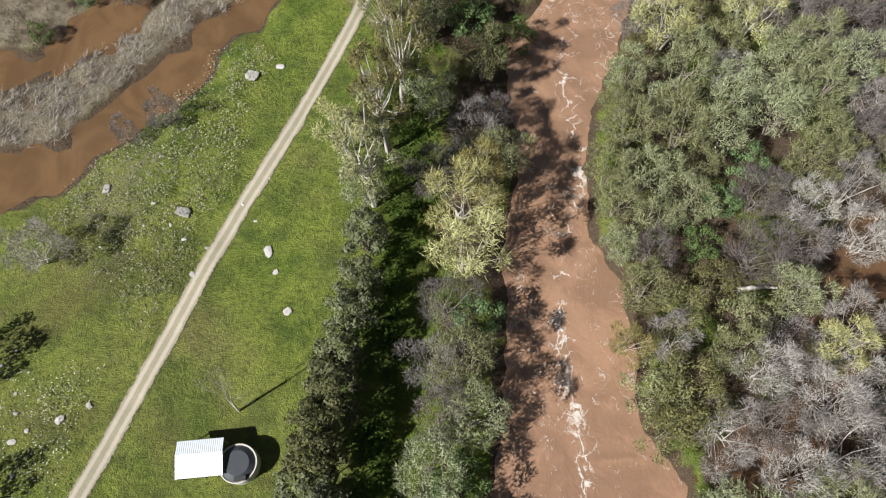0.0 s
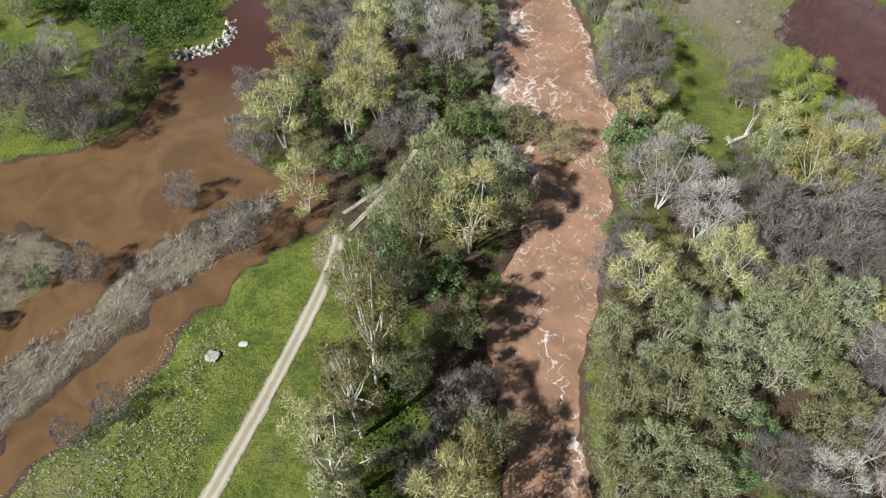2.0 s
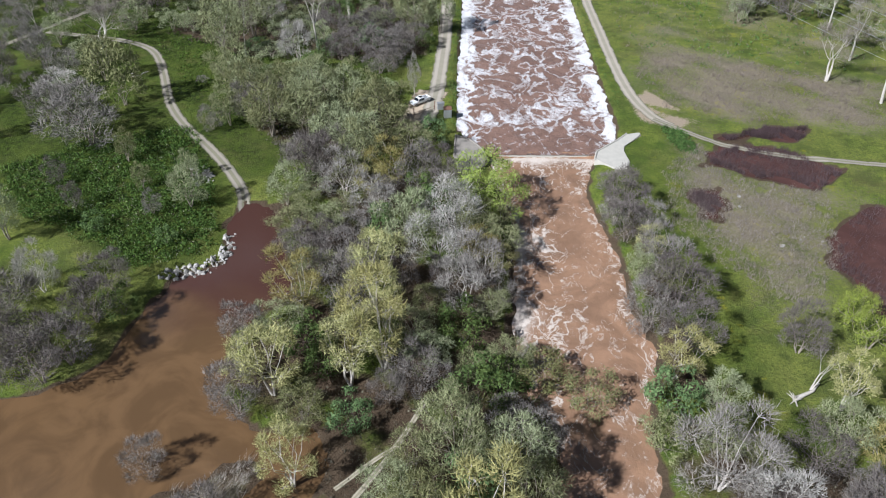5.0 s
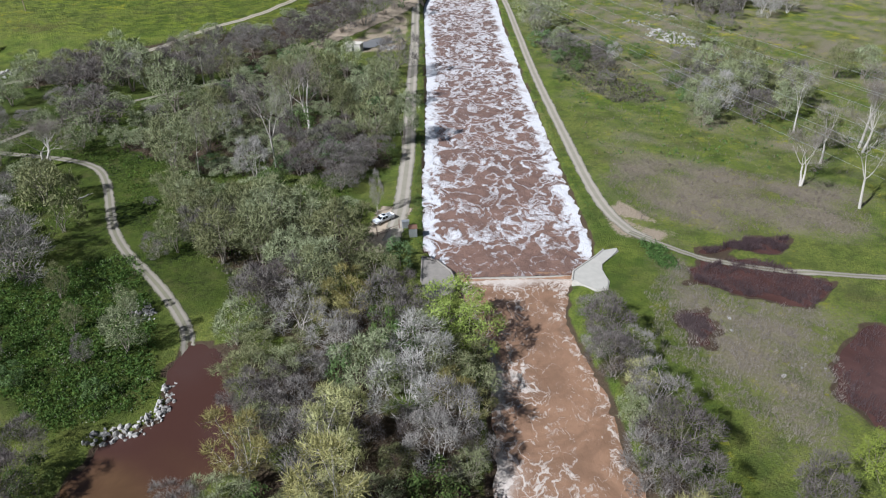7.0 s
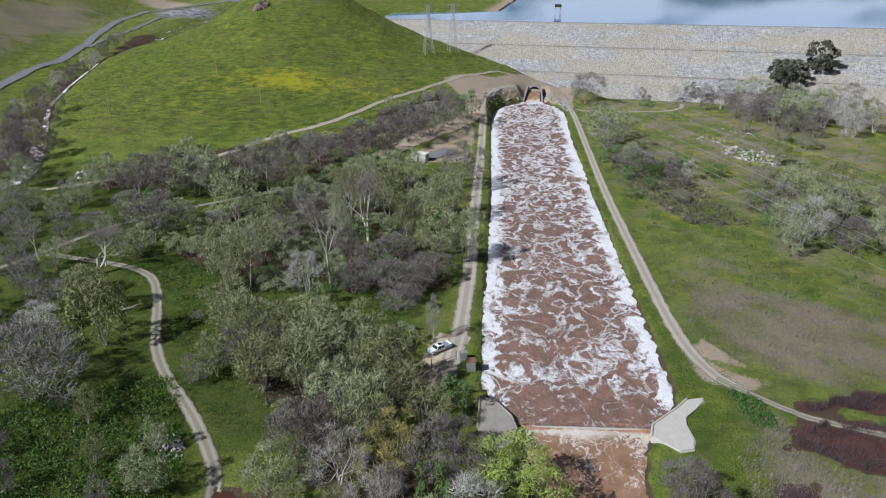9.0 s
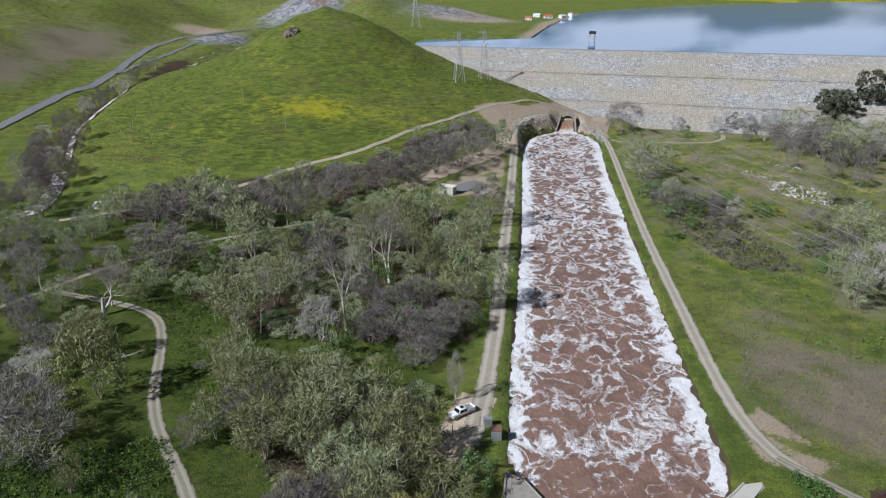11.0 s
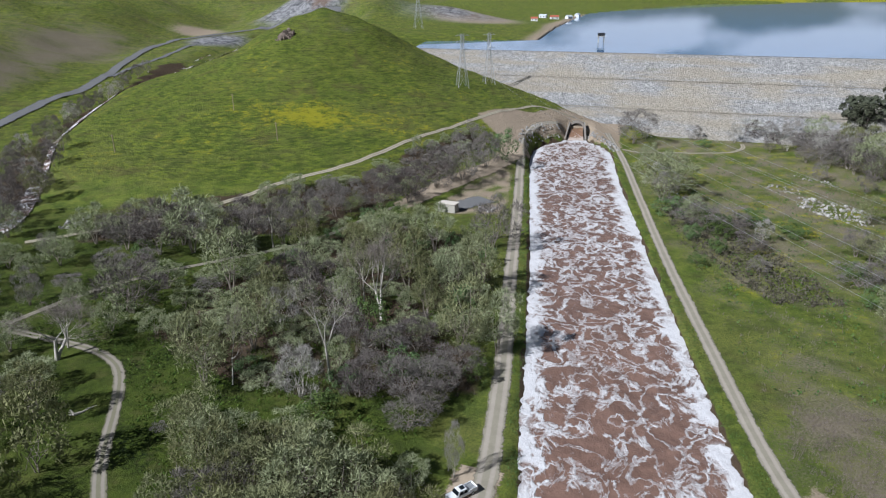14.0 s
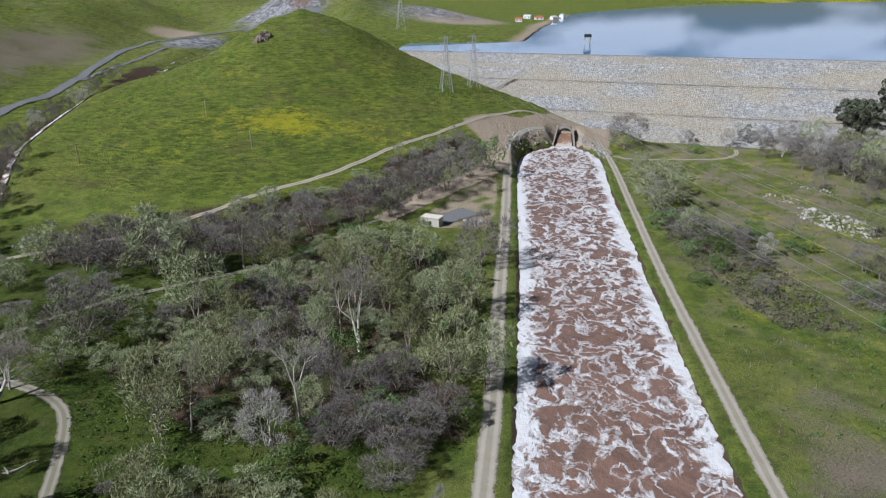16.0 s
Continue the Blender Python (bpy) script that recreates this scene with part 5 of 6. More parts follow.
def stones(name, label, poly, count, size, meshes, seed):
    r = np.random.default_rng(seed)
    pts = scatter(r, poly, count, None, False)
    root = tagged(new(name), label, "rocks")
    root.location = pts[0]
    bpy.context.view_layer.update()
    for q in pts:
        s = size * float(r.choice([0.35, 0.5, 0.6, 0.8, 1.1, 1.6])) * r.uniform(0.85, 1.15)
        k = new("stone", meshes[int(r.integers(0, 6))])
        k.parent = root
        k.location = Vector(q) - Vector(pts[0]) + Vector((0, 0, 0.1 * s))
        k.rotation_euler = r.uniform(0, 6.28, 3)
        k.scale = (s * r.uniform(0.7, 1.4), s, s * r.uniform(0.6, 1.0))
    return root


stones("rock_pile", "spread of pale broken rock on the meadow", [(118, 378), (128, 372), (134, 388), (126, 404), (114, 412), (110, 398)], 290, 1.15, PALE, 1)
stones("rock_pile", "thin line of pale broken rock in grass", [(104, 424), (116, 414), (120, 422), (108, 430)], 60, 0.9, PALE, 2)
stones("rock_pile", "thin line of pale broken rock in grass", [(124, 446), (136, 424), (140, 428), (128, 450)], 60, 0.9, PALE, 3)
stones("rubble_bank", "white concrete rubble along the dark water", [(-49, 155), (-46, 153), (-46, 146), (-50, 140), (-58, 139), (-58, 141.5), (-51, 143), (-48.5, 147)], 190, 0.8, PALE, 4)
stones("rubble_heap", "heap of white rubble in green scrub", [(-65, 181), (-61, 181), (-57, 174), (-60, 171), (-62, 175)], 110, 0.75, PALE, 5)
stones("riprap_bank", "grey rock lining round the basin head", [(-2, 484), (4, 500), (12, 515), (21, 523), (20, 530), (8, 522), (-2, 506), (-5, 488)], 290, 0.95, GREY, 6)
stones("riprap_bank", "grey rock lining round the basin head", [(36, 523), (44, 509), (47, 492), (51, 494), (50, 508), (42, 525), (37, 530)], 250, 0.95, GREY, 7)
stones("rubble_heap", "pale rock and spoil beside the paved pad", [(-34, 380), (-29, 379), (-28, 384), (-33, 385)], 35, 1.6, PALE, 8)
stones("rubble_heap", "white gravel heap on the paved pad", [(-19, 379), (-13, 379), (-12, 385), (-19, 386)], 60, 1.2, PALE, 9)
stones("rock_pile", "pale rocks beside the hill creek", [(-176, 344), (-170, 350), (-174, 362), (-180, 358)], 50, 1.4, PALE, 10)
stones("rock_outcrop", "dark rock outcrop near the hill top", [(-172, 590), (-160, 590), (-160, 602), (-172, 602)], 44, 3.2, BROWN, 11)
for x, y, s in ((-51, 45, 1.2), (-39.3, 42, 1.8), (-26.5, 37, 1.4), (-22.6, 28.6, 1.1), (-34, 66, 2.0), (-45, 15, 0.8), (-9.8, 92.8, 0.9), (-30, 68, 1.2), (-48, 13, 1.1), (-53, 10, 0.9), (61, 168, 1.0), (60, 164, 0.9), (64, 150, 1.0), (-36, 33, 0.9), (-25, 34, 0.8), (54, 166, 0.9)):
    b = tagged(new("boulder", PALE[int(x) % 6]), "pale weathered boulder lying in grass", "rock", "boulders in the grass")
    b.matrix_world = pose(x, y, float(height([x], [y])[0]) + 0.15 * s, 0, 0, x * 37) @ Matrix.Diagonal((s * 1.4, s * 1.1, s * 0.15, 1))


small = random.Random(8)
for x0, y0, x1, y1, n in ((-60, 2, -44, 22, 12), (-52, 34, -26, 60, 16), (50, 140, 75, 175, 8)):
    for _ in range(n):
        x, y, s = small.uniform(x0, x1), small.uniform(y0, y1), small.uniform(0.35, 0.7)
        b = tagged(new("boulder", PALE[small.randrange(6)]), "small pale stone lying in grass", "rock", "small stones in the grass")
        b.matrix_world = pose(x, y, float(height([x], [y])[0]) + 0.05, 0, 0, x * 37) @ Matrix.Diagonal((s * 1.3, s, s * 0.6, 1))


# ---- built things ----
def box(bm, x0, y0, z0, x1, y1, z1, bevel=0.0):
    r = bmesh.ops.create_cube(bm, size=1)
    vs = r["verts"]
    bmesh.ops.scale(bm, vec=(x1 - x0, y1 - y0, z1 - z0), verts=vs)
    bmesh.ops.translate(bm, vec=((x0 + x1) / 2, (y0 + y1) / 2, (z0 + z1) / 2), verts=vs)
    if bevel:
        es = list({e for v in vs for e in v.link_edges})
        bmesh.ops.bevel(bm, geom=es, offset=bevel, segments=2, affect="EDGES")
    return vs


def prism(bm, outline, z0, z1):
    lo = [bm.verts.new((x, y, z0)) for x, y in outline]
    hi = [bm.verts.new((x, y, z1)) for x, y in outline]
    n = len(outline)
    bm.faces.new(lo[::-1])
    bm.faces.new(hi)
    for i in range(n):
        bm.faces.new((lo[i], lo[(i + 1) % n], hi[(i + 1) % n], hi[i]))


def rod(bm, a, b, r, sides=6):
    v, f = [], []
    tube(v, f, a, b, r, r, sides)
    vs = [bm.verts.new(tuple(q)) for q in v]
    for face in f:
        bm.faces.new([vs[i] for i in face])
    bm.faces.new(vs[:sides][::-1])
    bm.faces.new(vs[sides:])


def disc(bm, x, y, z0, z1, r, sides=32, r1=None):
    m = Matrix.Translation((x, y, (z0 + z1) / 2))
    bmesh.ops.create_cone(bm, cap_ends=True, segments=sides, radius1=r, radius2=r if r1 is None else r1, depth=z1 - z0, matrix=m)


M_WHITE = plain("white_paint", (0.78, 0.79, 0.80), 0.35, 0, 0.04)
M_TIN = plain("pale_metal_roof", (0.70, 0.74, 0.78), 0.45, 0.25, 0.08, 1.2)
M_STEEL = plain("galvanised_steel", (0.42, 0.43, 0.44), 0.5, 0.6, 0.12)
M_RUST = plain("rusty_steel", (0.22, 0.12, 0.08), 0.8, 0.3, 0.3)
M_BLACK = plain("black_rubber", (0.02, 0.02, 0.022), 0.7, 0, 0.2)
M_GLASS = plain("dark_tinted_glass", (0.015, 0.02, 0.025), 0.08, 0, 0.05)
M_WOOD = plain("weathered_timber", (0.22, 0.17, 0.12), 0.9, 0, 0.3)
M_COVER = plain("dark_tank_cover", (0.03, 0.034, 0.04), 0.6, 0, 0.3, 0.9)
M_RED = plain("red_lamp", (0.5, 0.02, 0.02), 0.3)
M_PALEWALL = plain("pale_limewash", (0.62, 0.57, 0.49), 0.85, 0, 0.15, 0.9)
M_ROOFRED = plain("red_roof", (0.42, 0.12, 0.07), 0.8)


def shed():
    root = tagged(new("shelter"), "open shelter with a white metal roof on posts", "shelter")
    root.matrix_world = pose(-29.2, 9.4, at(-29, 9.5), 0, 0, 9)
    bm = bmesh.new()
    xs = np.linspace(-2.7, 2.7, 46)
    prof = [(-2.1, 2.55), (0.5, 3.05), (2.1, 2.65)]
    top = [[bm.verts.new((x, y, z + 0.035 * (i % 2))) for y, z in prof] for i, x in enumerate(xs)]
    low = [[bm.verts.new((x, y, z + 0.035 * (i % 2) - 0.03)) for y, z in prof] for i, x in enumerate(xs)]
    for i in range(len(xs) - 1):
        for j in range(2):
            bm.faces.new((top[i][j], top[i + 1][j], top[i + 1][j + 1], top[i][j + 1]))
            bm.faces.new((low[i][j], low[i][j + 1], low[i + 1][j + 1], low[i + 1][j]))
    part("roof", bm, M_TIN, root, "white corrugated metal roof")
    for x in (-2.5, 0, 2.5):
        for y in (-1.9, 1.9):
            bm = bmesh.new()
            box(bm, x - 0.07, y - 0.07, -0.4, x + 0.07, y + 0.07, 2.55)
            part("post", bm, M_WOOD, root)
    for y, z in ((-1.9, 2.5), (1.9, 2.58)):
        bm = bmesh.new()
        box(bm, -2.6, y - 0.05, z - 0.12, 2.6, y + 0.05, z)
        part("beam", bm, M_WOOD, root)


def tank():
    x, y = -24.9, 9.2
    root = tagged(new("water_tank"), "round water tank with a dark cover and pale rim", "tank")
    root.matrix_world = pose(x, y, at(x, y), 0, 0, 9)
    bm = bmesh.new()
    disc(bm, 0, 0, -0.3, 1.9, 2.2, 40)
    part("wall", bm, M_CONCRETE, root)
    bm = bmesh.new()
    disc(bm, 0, 0, 1.9, 2.35, 2.05, 40, 1.4)
    part("cover", bm, M_COVER, root, "dark domed cover")
    bm = bmesh.new()
    for i in range(40):
        a, b = 2 * math.pi * i / 40, 2 * math.pi * (i + 1) / 40
        rod(bm, (2.18 * math.cos(a), 2.18 * math.sin(a), 1.92), (2.18 * math.cos(b), 2.18 * math.sin(b), 1.92), 0.1, 5)
    part("rim", bm, M_CONCRETE, root)
    bm = bmesh.new()
    box(bm, -0.3, -2.0, 1.95, 1.1, -1.4, 2.35, 0.05)
    part("hatch", bm, M_BLACK, root)


def pickup():
    root = tagged(new("pickup_truck"), "white crew-cab pickup truck parked on the gravel", "truck")
    root.matrix_world = pose(-11.3, 212.9, at(-11.3, 212.9) + 0.1, 0, 0, 221)
    hw = 0.98
    bm = bmesh.new()
    box(bm, -2.95, -hw, 0.45, 2.9, hw, 1.08, 0.1)
    box(bm, 1.25, -hw + 0.04, 1.0, 2.85, hw - 0.04, 1.2, 0.08)
    part("body", bm, M_WHITE, root)
    bm = bmesh.new()
    vs = box(bm, -1.05, -hw + 0.06, 1.05, 1.5, hw - 0.06, 1.86)
    for v in vs:
        if v.co.z > 1.5:
            v.co.x = v.co.x * 0.72 - (0.12 if v.co.x > 0 else -0.05)
            v.co.y *= 0.86
    bmesh.ops.bevel(bm, geom=bm.edges[:], offset=0.06, segments=2, affect="EDGES")
    cab = part("cab", bm, M_WHITE, root)
    bm = bmesh.new()
    box(bm, -0.55, -0.5, 1.865, 0.35, 0.5, 1.88)
    part("sunroof", bm, M_GLASS, cab, "dark glass roof panel")
    bm = bmesh.new()
    q = [bm.verts.new(c) for c in ((1.49, -0.84, 1.12), (1.49, 0.84, 1.12), (1.02, 0.74, 1.8), (1.02, -0.74, 1.8))]
    bm.faces.new(q)
    bmesh.ops.solidify(bm, geom=bm.faces[:], thickness=-0.03)
    part("windscreen", bm, M_GLASS, cab)
    for s in (-1, 1):
        for x0, x1 in ((-0.75, 0.0), (0.1, 1.0)):
            bm = bmesh.new()
            q = [bm.verts.new(c) for c in ((x0, s * 0.945, 1.15), (x1 + 0.1, s * 0.945, 1.15), (x1 - 0.15, s * 0.84, 1.72), (x0 + 0.05, s * 0.84, 1.72))]
            bm.faces.new(q)
            bmesh.ops.solidify(bm, geom=bm.faces[:], thickness=0.02)
            part("side_window", bm, M_GLASS, cab)
    bm = bmesh.new()
    box(bm, -2.85, -hw + 0.14, 1.085, -1.1, hw - 0.14, 1.1)
    part("load_bed", bm, M_STEEL, root, "grey load bed")
    for y in (-hw + 0.06, hw - 0.06):
        bm = bmesh.new()
        box(bm, -2.93, y - 0.06, 1.05, -1.05, y + 0.06, 1.4, 0.02)
        part("bed_side", bm, M_WHITE, root)
    bm = bmesh.new()
    box(bm, -2.97, -hw + 0.05, 0.9, -2.87, hw - 0.05, 1.4, 0.02)
    part("tailgate", bm, M_WHITE, root)
    for x in (-1.85, 1.95):
        for s in (-1, 1):
            bm = bmesh.new()
            bmesh.ops.create_cone(bm, cap_ends=True, segments=20, radius1=0.4, radius2=0.4, depth=0.28, matrix=pose(x, s * 0.86, 0.4, 90))
            w = part("wheel", bm, M_BLACK, root)
            bm = bmesh.new()
            bmesh.ops.create_cone(bm, cap_ends=True, segments=14, radius1=0.24, radius2=0.2, depth=0.06, matrix=pose(x, s * 1.0, 0.4, 90))
            part("rim", bm, M_STEEL, w)
    for s in (-1, 1):
        bm = bmesh.new()
        box(bm, 2.84, s * 0.7 - 0.2, 0.82, 2.93, s * 0.7 + 0.2, 1.0)
        part("headlight", bm, M_STEEL, root)
        bm = bmesh.new()
        box(bm, -2.99, s * 0.86 - 0.08, 0.85, -2.95, s * 0.86 + 0.08, 1.15)
        part("tail_light", bm, M_RED, root)
        bm = bmesh.new()
        box(bm, 0.95, s * 1.08 - 0.1, 1.2, 1.1, s * 1.08 + 0.1, 1.36, 0.03)
        part("mirror", bm, M_BLACK, root)


def gate():
    root = tagged(new("barrier_gate"), "rusty swing gate between posts across the gravel road", "gate")
    a, b = Vector((-12.6, 205.4, at(-12.6, 205.4))), Vector((-7.2, 209.2, at(-7.2, 209.2)))
    root.location = a
    for q in (a, b):
        bm = bmesh.new()
        rod(bm, q - a + Vector((0, 0, -0.4)), q - a + Vector((0, 0, 2.6)), 0.1, 8)
        part("post", bm, M_RUST, root)
    for z in (0.5, 1.1):
        bm = bmesh.new()
        rod(bm, Vector((0, 0, z)), b - a + Vector((0, 0, z)), 0.05)
        part("rail", bm, M_RUST, root)


def cabinet(name, label, x, y, w, d, h, rz, body, lid):
    root = tagged(new(name), label, "cabinet")
    root.matrix_world = pose(x, y, at(x, y) - 0.1, 0, 0, rz)
    bm = bmesh.new()
    box(bm, -w / 2, -d / 2, 0, w / 2, d / 2, h, 0.03)
    part("body", bm, body, root)
    bm = bmesh.new()
    box(bm, -w / 2 - 0.1, -d / 2 - 0.1, h + 0.003, w / 2 + 0.1, d / 2 + 0.1, h + 0.12, 0.03)
    part("lid", bm, lid, root)
    bm = bmesh.new()
    box(bm, -w / 2 + 0.1, -d / 2 - 0.03, 0.2, w / 2 - 0.1, -d / 2 - 0.003, h - 0.15)
    part("door", bm, M_STEEL, root)


def wing_walls():
    for name, label, outline, top in (
        ("wing_wall", "pale concrete wing wall at the weir with a pointed arm", [(31.7, 183.3), (32.7, 186.9), (35.5, 189.6), (38.9, 192.8), (41.6, 195.9), (45.2, 196.9), (45.2, 195.4), (42.7, 192.6), (39.7, 189.8), (39.1, 187.2), (40.0, 182.7), (38.9, 179.5), (36.2, 178.8), (33.6, 181.5)], 0.35),
        ("wing_wall", "rounded grey concrete wing wall at the weir", [(6.1, 183.2), (4.9, 188.6), (2.1, 192.9), (-1.5, 195.2), (-1.9, 184.6), (-1.3, 178.6), (1.9, 177.1), (4.6, 179.7)], 0.15),
    ):
        root = tagged(new(name), label, "wall")
        bm = bmesh.new()
        prism(bm, outline, -3.0, top)
        bmesh.ops.bevel(bm, geom=[e for e in bm.edges if all(v.co.z > 0 for v in e.verts)], offset=0.25, segments=2, affect="EDGES")
        part("slab", bm, M_CONCRETE if outline[0][0] > 20 else M_OLDCONCRETE, root)
        for (ax, ay), (bx, by) in zip(outline[:4], outline[1:5]):
            bm = bmesh.new()
            rod(bm, Vector((ax, ay, top + 0.05)), Vector((bx, by, top + 0.05)), 0.22, 6)
            part("kerb", bm, M_CONCRETE if outline[0][0] > 20 else M_OLDCONCRETE, root)
    root = tagged(new("weir_sill"), "concrete weir sill under the spilling water", "weir")
    bm = bmesh.new()
    box(bm, 5.5, 187.0, -4, 34.5, 188.6, -0.95, 0.1)
    part("sill", bm, M_CONCRETE, root)


def outlet():
    """Tunnel mouth below the dam, with flared side walls."""
    root = tagged(new("outlet_portal"), "concrete tunnel outlet with flared walls pouring brown water", "outlet")
    root.matrix_world = pose(29, 524, 0, 0, 0, -6)
    for s in (-1, 1):
        bm = bmesh.new()
        a = [(s * 5.6, 0), (s * 4.0, 22), (s * 4.8, 22), (s * 6.4, 0)]
        lo = [bm.verts.new((x, y, -3)) for x, y in a]
        hi = [bm.verts.new((x, y, 0.6 if y < 5 else 6.2)) for x, y in a]
        bm.faces.new(lo)
        bm.faces.new(hi)
        for i in range(4):
            bm.faces.new((lo[i], lo[(i + 1) % 4], hi[(i + 1) % 4], hi[i]))
        bmesh.ops.recalc_face_normals(bm, faces=bm.faces[:])
        part("side_wall", bm, M_OLDCONCRETE, root)
    bm = bmesh.new()
    n = 14
    ring = [(3.9 * math.cos(math.pi * i / n), 2.0 + 3.6 * math.sin(math.pi * i / n)) for i in range(n + 1)]
    outer = [(5.0, -3.0)] + [(5.0 * math.cos(math.pi * i / n), 2.4 + 4.6 * math.sin(math.pi * i / n)) for i in range(n + 1)] + [(-5.0, -3.0)]
    inner = [(3.9, -3.0)] + ring + [(-3.9, -3.0)]
    fr = [[bm.verts.new((x, y, z)) for x, z in line] for line, y in ((inner, 21.0), (outer, 21.0), (outer, 23.0), (inner, 34.0))]
    for p, q in ((0, 1), (1, 2), (0, 3)):
        for i in range(len(inner) - 1):
            bm.faces.new((fr[p][i], fr[p][i + 1], fr[q][i + 1], fr[q][i]))
    bm.faces.new(fr[3])
    bmesh.ops.recalc_face_normals(bm, faces=bm.faces[:])
    part("arch", bm, M_OLDCONCRETE, root, "arched concrete tunnel mouth")
    X, Y = np.meshgrid(np.linspace(-4.6, 4.6, 14), np.linspace(-3, 32, 40))
    Z = np.where(Y > 20, 2.6, -0.9 + 3.5 * ss(Y, -2, 20)) + 0.25 * wob(X, Y, 1.2)
    jet = grid_mesh("water_jet", X * (1 - 0.2 * ss(Y, 0, 20)), Y, Z, M_RIVER)
    floats(jet, "foam", 0.75 * ss(Y, 12, 0) + 0.15)
    jet.parent = root
    tagged(jet, "brown water pouring from the tunnel")


def lattice(name, x, y, h, base, label, rz=0):
    root = tagged(new(name), label, "pylon", "steel pylons")
    root.matrix_world = pose(x, y, at(x, y), 0, 0, rz)
    top = 0.9
    lv = [0, 0.3, 0.52, 0.68, 0.8, 0.9, 1.0]

    def corner(i, k):
        w = base * (1 - min(k / 0.7, 1)) + top * min(k / 0.7, 1)
        return Vector(((w if i in (0, 3) else -w), (w if i in (0, 1) else -w), h * k - (0.5 if k == 0 else 0)))

    for i in range(4):
        bm = bmesh.new()
        for a, b in zip(lv[:-1], lv[1:]):
            rod(bm, corner(i, a), corner(i, b), 0.13, 4)
        part("leg", bm, M_STEEL, root)
    for i in range(4):
        bm = bmesh.new()
        for a, b in zip(lv[:-1], lv[1:]):
            rod(bm, corner(i, a), corner((i + 1) % 4, b), 0.07, 4)
            rod(bm, corner((i + 1) % 4, a), corner(i, b), 0.07, 4)
            rod(bm, corner(i, b), corner((i + 1) % 4, b), 0.07, 4)
        part("bracing", bm, M_STEEL, root)
    for k in (0.72, 0.86, 0.98):
        bm = bmesh.new()
        rod(bm, Vector((-4.5, 0, h * k)), Vector((4.5, 0, h * k)), 0.14, 4)
        rod(bm, Vector((-4.5, 0, h * k)), Vector((0, 0, h * (k + 0.05))), 0.08, 4)
        rod(bm, Vector((4.5, 0, h * k)), Vector((0, 0, h * (k + 0.05))), 0.08, 4)
        part("cross_arm", bm, M_STEEL, root)
    return root


def wire(a, b, sag):
    cu = bpy.data.curves.new("power_line", "CURVE")
    cu.dimensions, cu.bevel_depth, cu.bevel_resolution = "3D", 0.03, 0
    sp = cu.splines.new("POLY")
    n = 24
    sp.points.add(n)
    for i in range(n + 1):
        k = i / n
        q = Vector(a).lerp(Vector(b), k)
        sp.points[i].co = (q.x, q.y, q.z - 4 * sag * k * (1 - k), 1)
    cu.materials.append(M_STEEL)
    return tagged(new("power_line", cu), "thin grey overhead power line", "power line", "overhead wires")


def pole(x, y, h=9.0):
    root = tagged(new("utility_pole"), "wooden utility pole standing on the green hillside", "pole", "utility poles")
    root.location = (x, y, at(x, y))
    bm = bmesh.new()
    rod(bm, Vector((0, 0, -0.5)), Vector((0, 0, h)), 0.22, 7)
    part("mast", bm, M_WOOD, root)
    bm = bmesh.new()
    box(bm, -1.2, -0.07, h - 0.8, 1.2, 0.07, h - 0.65)
    part("cross_arm", bm, M_WOOD, root)


def intake():
    x, y = 66.0, 775.0
    root = tagged(new("intake_tower"), "concrete intake tower with dark cabin in the reservoir", "tower")
    root.location = (x, y, LAKE_Z)
    root.scale = (0.6, 0.6, 0.6)
    for sx in (-1, 1):
        for sy in (-1, 1):
            bm = bmesh.new()
            box(bm, sx * 4 - 0.5, sy * 4 - 0.5, -8, sx * 4 + 0.5, sy * 4 + 0.5, 9)
            part("leg", bm, M_CONCRETE, root)
    bm = bmesh.new()
    box(bm, -6, -6, 9, 6, 6, 9.8)
    part("deck", bm, M_CONCRETE, root)
    bm = bmesh.new()
    box(bm, -5, -4.5, 9.8, 5, 4.5, 14, 0.5)
    part("cabin", bm, M_BLACK, root)


def house(x, y, w, d, rz, roof, label):
    root = tagged(new("house"), label, "house", "lakeside houses")
    w, d = w * 0.75, d * 0.75
    root.matrix_world = pose(x, y, at(x, y), 0, 0, rz)
    bm = bmesh.new()
    box(bm, -w / 2, -d / 2, -1, w / 2, d / 2, 3.2)
    part("wall", bm, M_WHITE, root)
    bm = bmesh.new()
    v = [bm.verts.new(c) for c in ((-w / 2 - .4, -d / 2 - .4, 3.2), (w / 2 + .4, -d / 2 - .4, 3.2), (w / 2 + .4, d / 2 + .4, 3.2), (-w / 2 - .4, d / 2 + .4, 3.2), (-w / 2 - .4, 0, 5.4), (w / 2 + .4, 0, 5.4))]
    for f in ((0, 1, 5, 4), (2, 3, 4, 5), (1, 2, 5), (3, 0, 4), (3, 2, 1, 0)):
        bm.faces.new([v[i] for i in f])
    part("roof", bm, roof, root)
    for k in (-1, 1):
        bm = bmesh.new()
        box(bm, k * w / 4 - 0.8, -d / 2 - 0.06, 1, k * w / 4 + 0.8, -d / 2 - 0.004, 2.3)
        part("window", bm, M_GLASS, root)


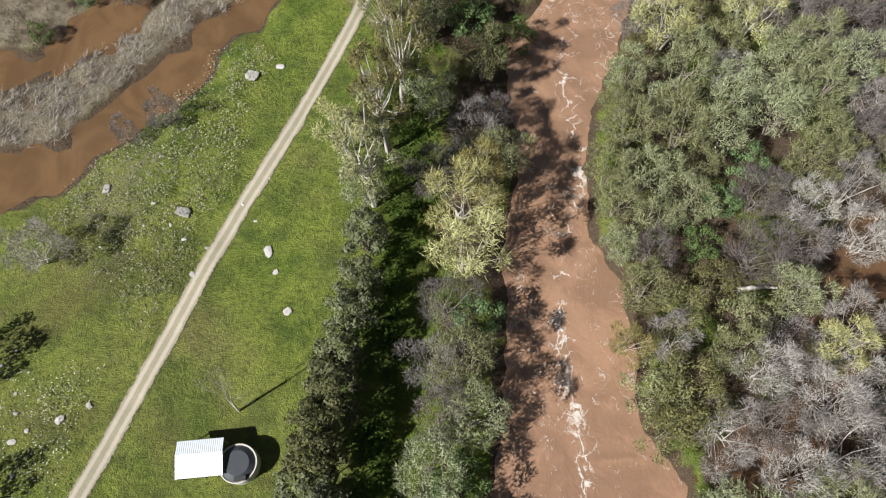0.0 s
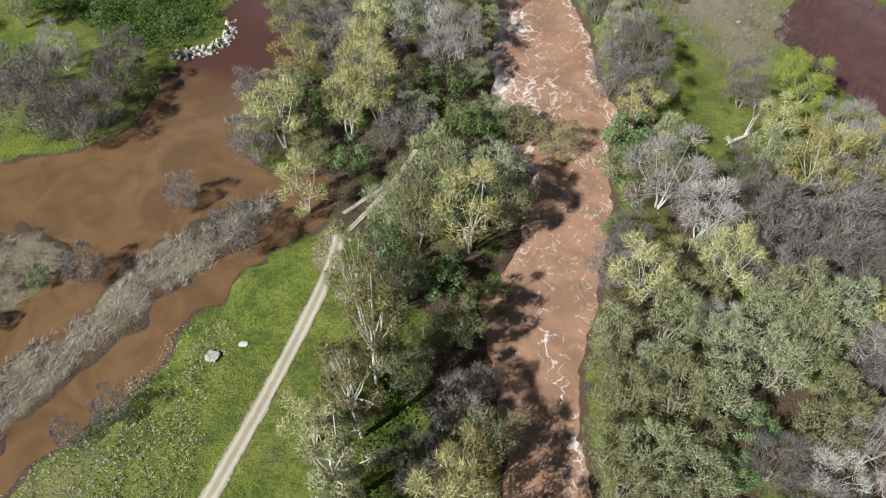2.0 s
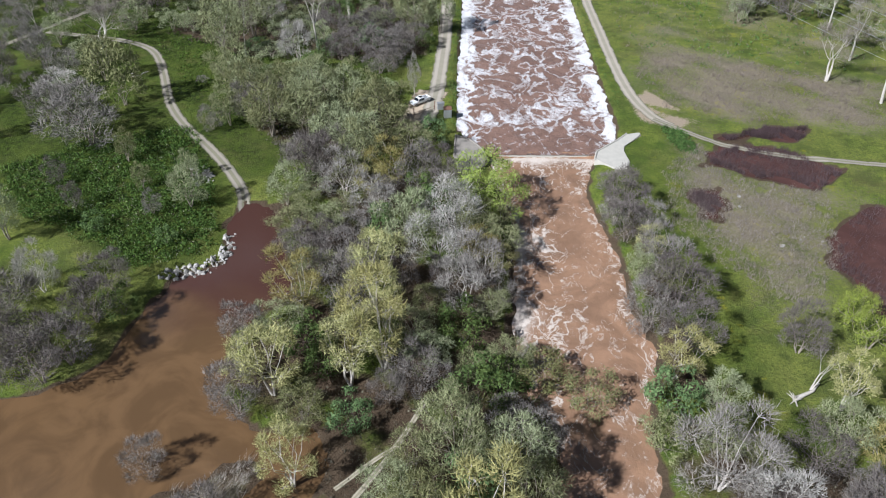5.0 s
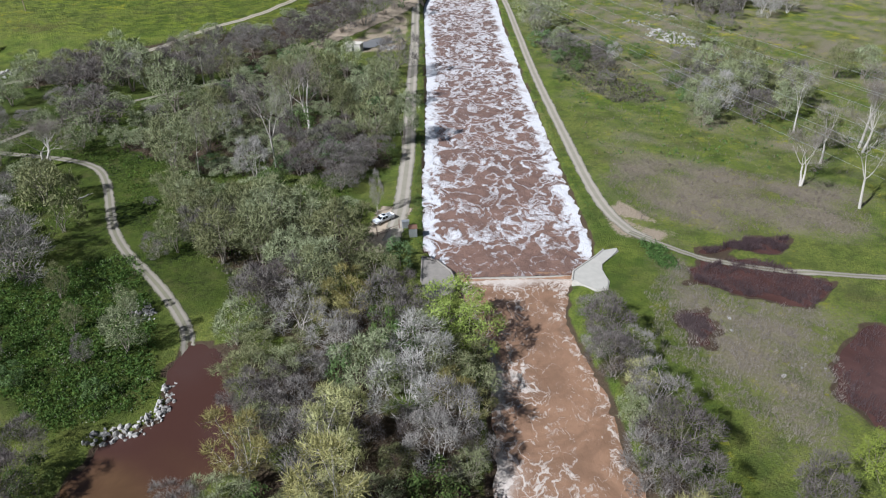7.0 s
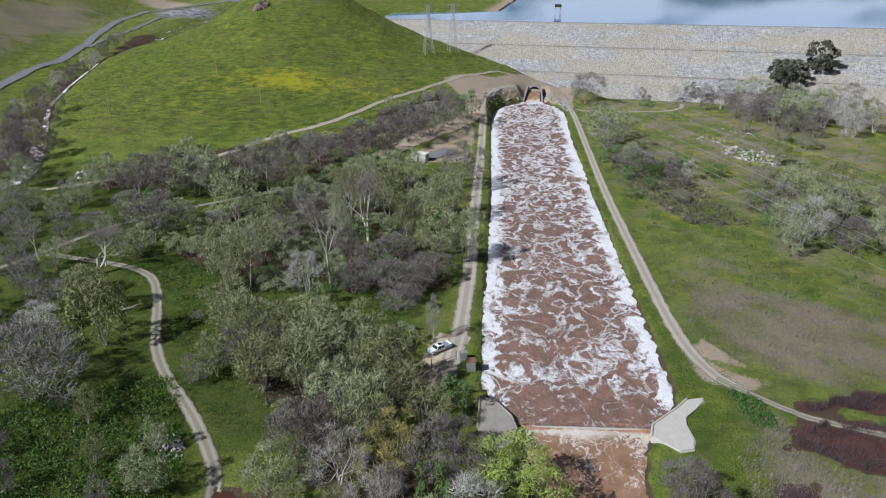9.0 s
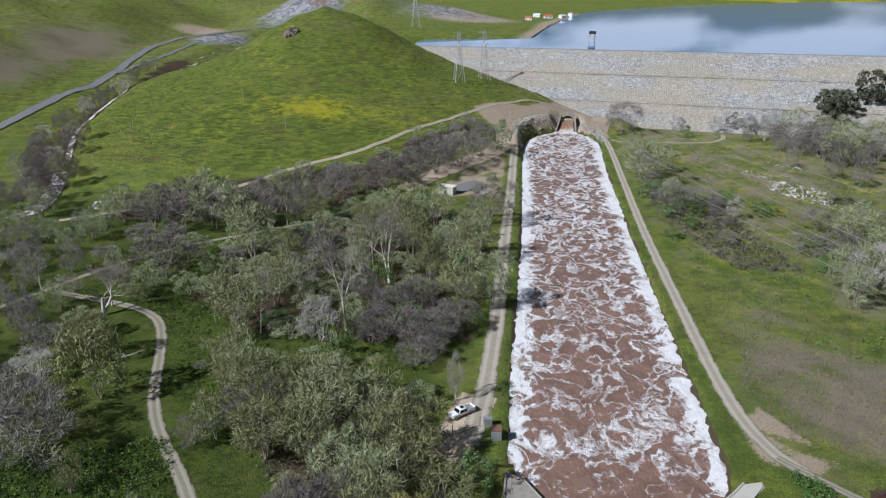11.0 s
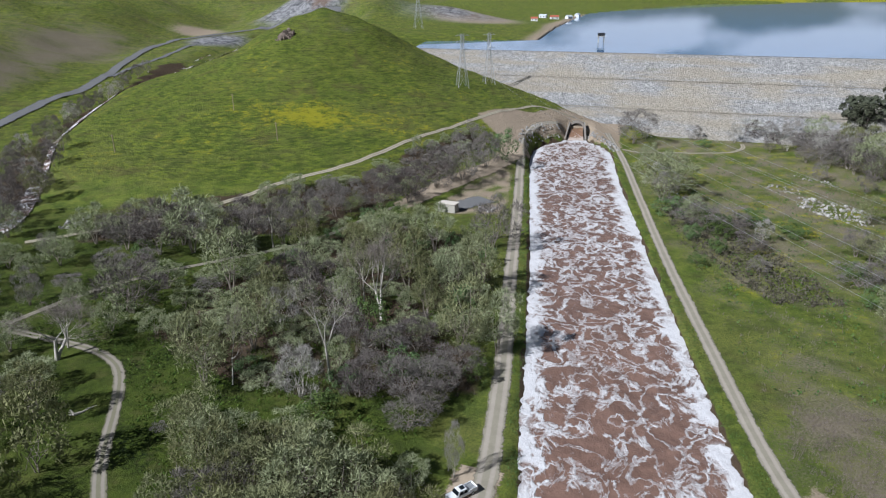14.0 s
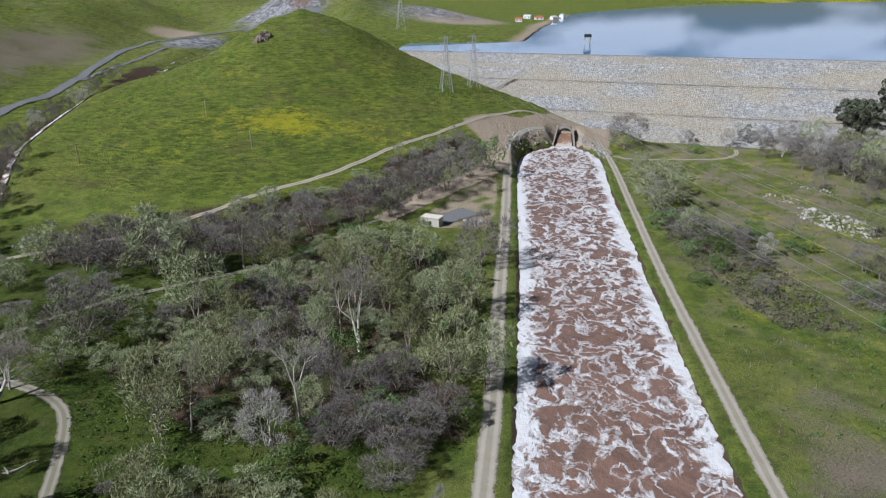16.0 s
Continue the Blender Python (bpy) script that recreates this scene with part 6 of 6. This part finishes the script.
def log(x, y, z, rz, length, r):
    rg = np.random.default_rng(int(abs(x) * 10))
    root = tagged(new("fallen_log"), "pale fallen trunk with broken roots", "log")
    root.matrix_world = pose(x, y, at(x, y) + z, 0, 0, rz)
    v, f = [], []
    p = np.array([-length / 2, 0, 0.0])
    for i in range(6):
        q = p + np.array([length / 6, rg.normal(0, 0.12), rg.normal(0, 0.06)])
        tube(v, f, p, q, r * (1 - i * 0.11), r * (1 - (i + 1) * 0.11), 8)
        p = q
    link("stem", v, f, M_PALEBARK, root)
    v, f = [], []
    for i in range(9):
        d = rg.normal(0, 1, 3)
        d[0] = -abs(d[0]) * 0.8
        d /= np.linalg.norm(d)
        s = np.array([-length / 2 + 0.2, 0, 0])
        tube(v, f, s, s + d * r * 4, r * 0.35, r * 0.08, 4)
    link("roots", v, f, M_PALEBARK, root)


def pump_house():
    x, y = -31.0, 379.5
    root = tagged(new("pump_house"), "low pale concrete pump house with a flat roof beside the pad", "building")
    root.matrix_world = pose(x, y, at(x, y), 0, 0, -18)
    bm = bmesh.new()
    box(bm, -3.6, -2.0, -0.4, 3.6, 2.0, 3.4, 0.05)
    part("wall", bm, M_CONCRETE, root)
    bm = bmesh.new()
    box(bm, -3.9, -2.3, 3.403, 3.9, 2.3, 3.65, 0.05)
    part("roof", bm, M_PALEWALL, root, "pale flat slab roof")
    bm = bmesh.new()
    box(bm, -0.6, -2.08, 0.0, 0.5, -2.004, 2.1)
    part("door", bm, M_BLACK, root)


def gauge_post(x, y):
    root = tagged(new("gauge_post"), "white water gauge box on a short steel post by the hut", "gauge")
    root.location = (x, y, at(x, y))
    bm = bmesh.new()
    rod(bm, Vector((0, 0, -0.4)), Vector((0, 0, 1.2)), 0.06, 8)
    part("post", bm, M_STEEL, root)
    bm = bmesh.new()
    box(bm, -0.3, -0.25, 1.203, 0.3, 0.25, 2.1, 0.06)
    part("box", bm, M_WHITE, root)


gauge_post(-3.2, 206.4)
pump_house()
shed()
tank()
pickup()
gate()
cabinet("control_cabinet", "grey metal control cabinet by the road gate", -5.6, 209.6, 1.8, 1.0, 1.9, 10, M_STEEL, M_STEEL)
cabinet("gauge_house", "small gauging hut with a rusty flat roof", -3.7, 205.6, 2.0, 2.0, 2.4, 5, M_STEEL, M_RUST)
wing_walls()
outlet()
lattice("pylon", -42, 574, 33, 3.6, "steel lattice pylon on the hillside", 20)
lattice("pylon", -26, 600, 33, 3.6, "steel lattice pylon on the hillside", 20)
lattice("pylon", -118, 900, 46, 4.5, "steel lattice pylon behind the hill", 20)
for k, (dx, z) in enumerate(((-4.2, 24), (4.2, 24), (-4.2, 28.5), (4.2, 28.5))):
    wire((-42 + dx, 574, at(-42, 574) + z), (108 + dx * 1.6, 150, 8 + z * 0.75), 7)
    wire((-26 + dx, 600, at(-26, 600) + z), (138 + dx * 1.6, 170, 8 + z * 0.75), 7)
pole(-124, 446)
pole(-162, 486)
pole(-203, 432)
intake()
for x, y, w, d, rz, rf in ((40, 1190, 16, 10, 10, M_ROOFRED), (62, 1210, 12, 9, 40, M_TIN), (24, 1215, 14, 9, -20, M_TIN), (80, 1290, 12, 9, 70, M_TIN), (10, 1120, 12, 8, 0, M_ROOFRED)):
    house(x, y, w, d, rz, rf, "small lakeside house with a %s roof" % ("red" if rf == M_ROOFRED else "pale metal"))
log(54, 112, 0.5, 30, 6, 0.4)
log(29, 66, 0.3, -15, 4, 0.25)
log(39, 36, 0.3, 5, 5, 0.4)
log(46, 37, 0.3, -5, 2.5, 0.4)
log(-95, 232, 0.3, 60, 5, 0.35)
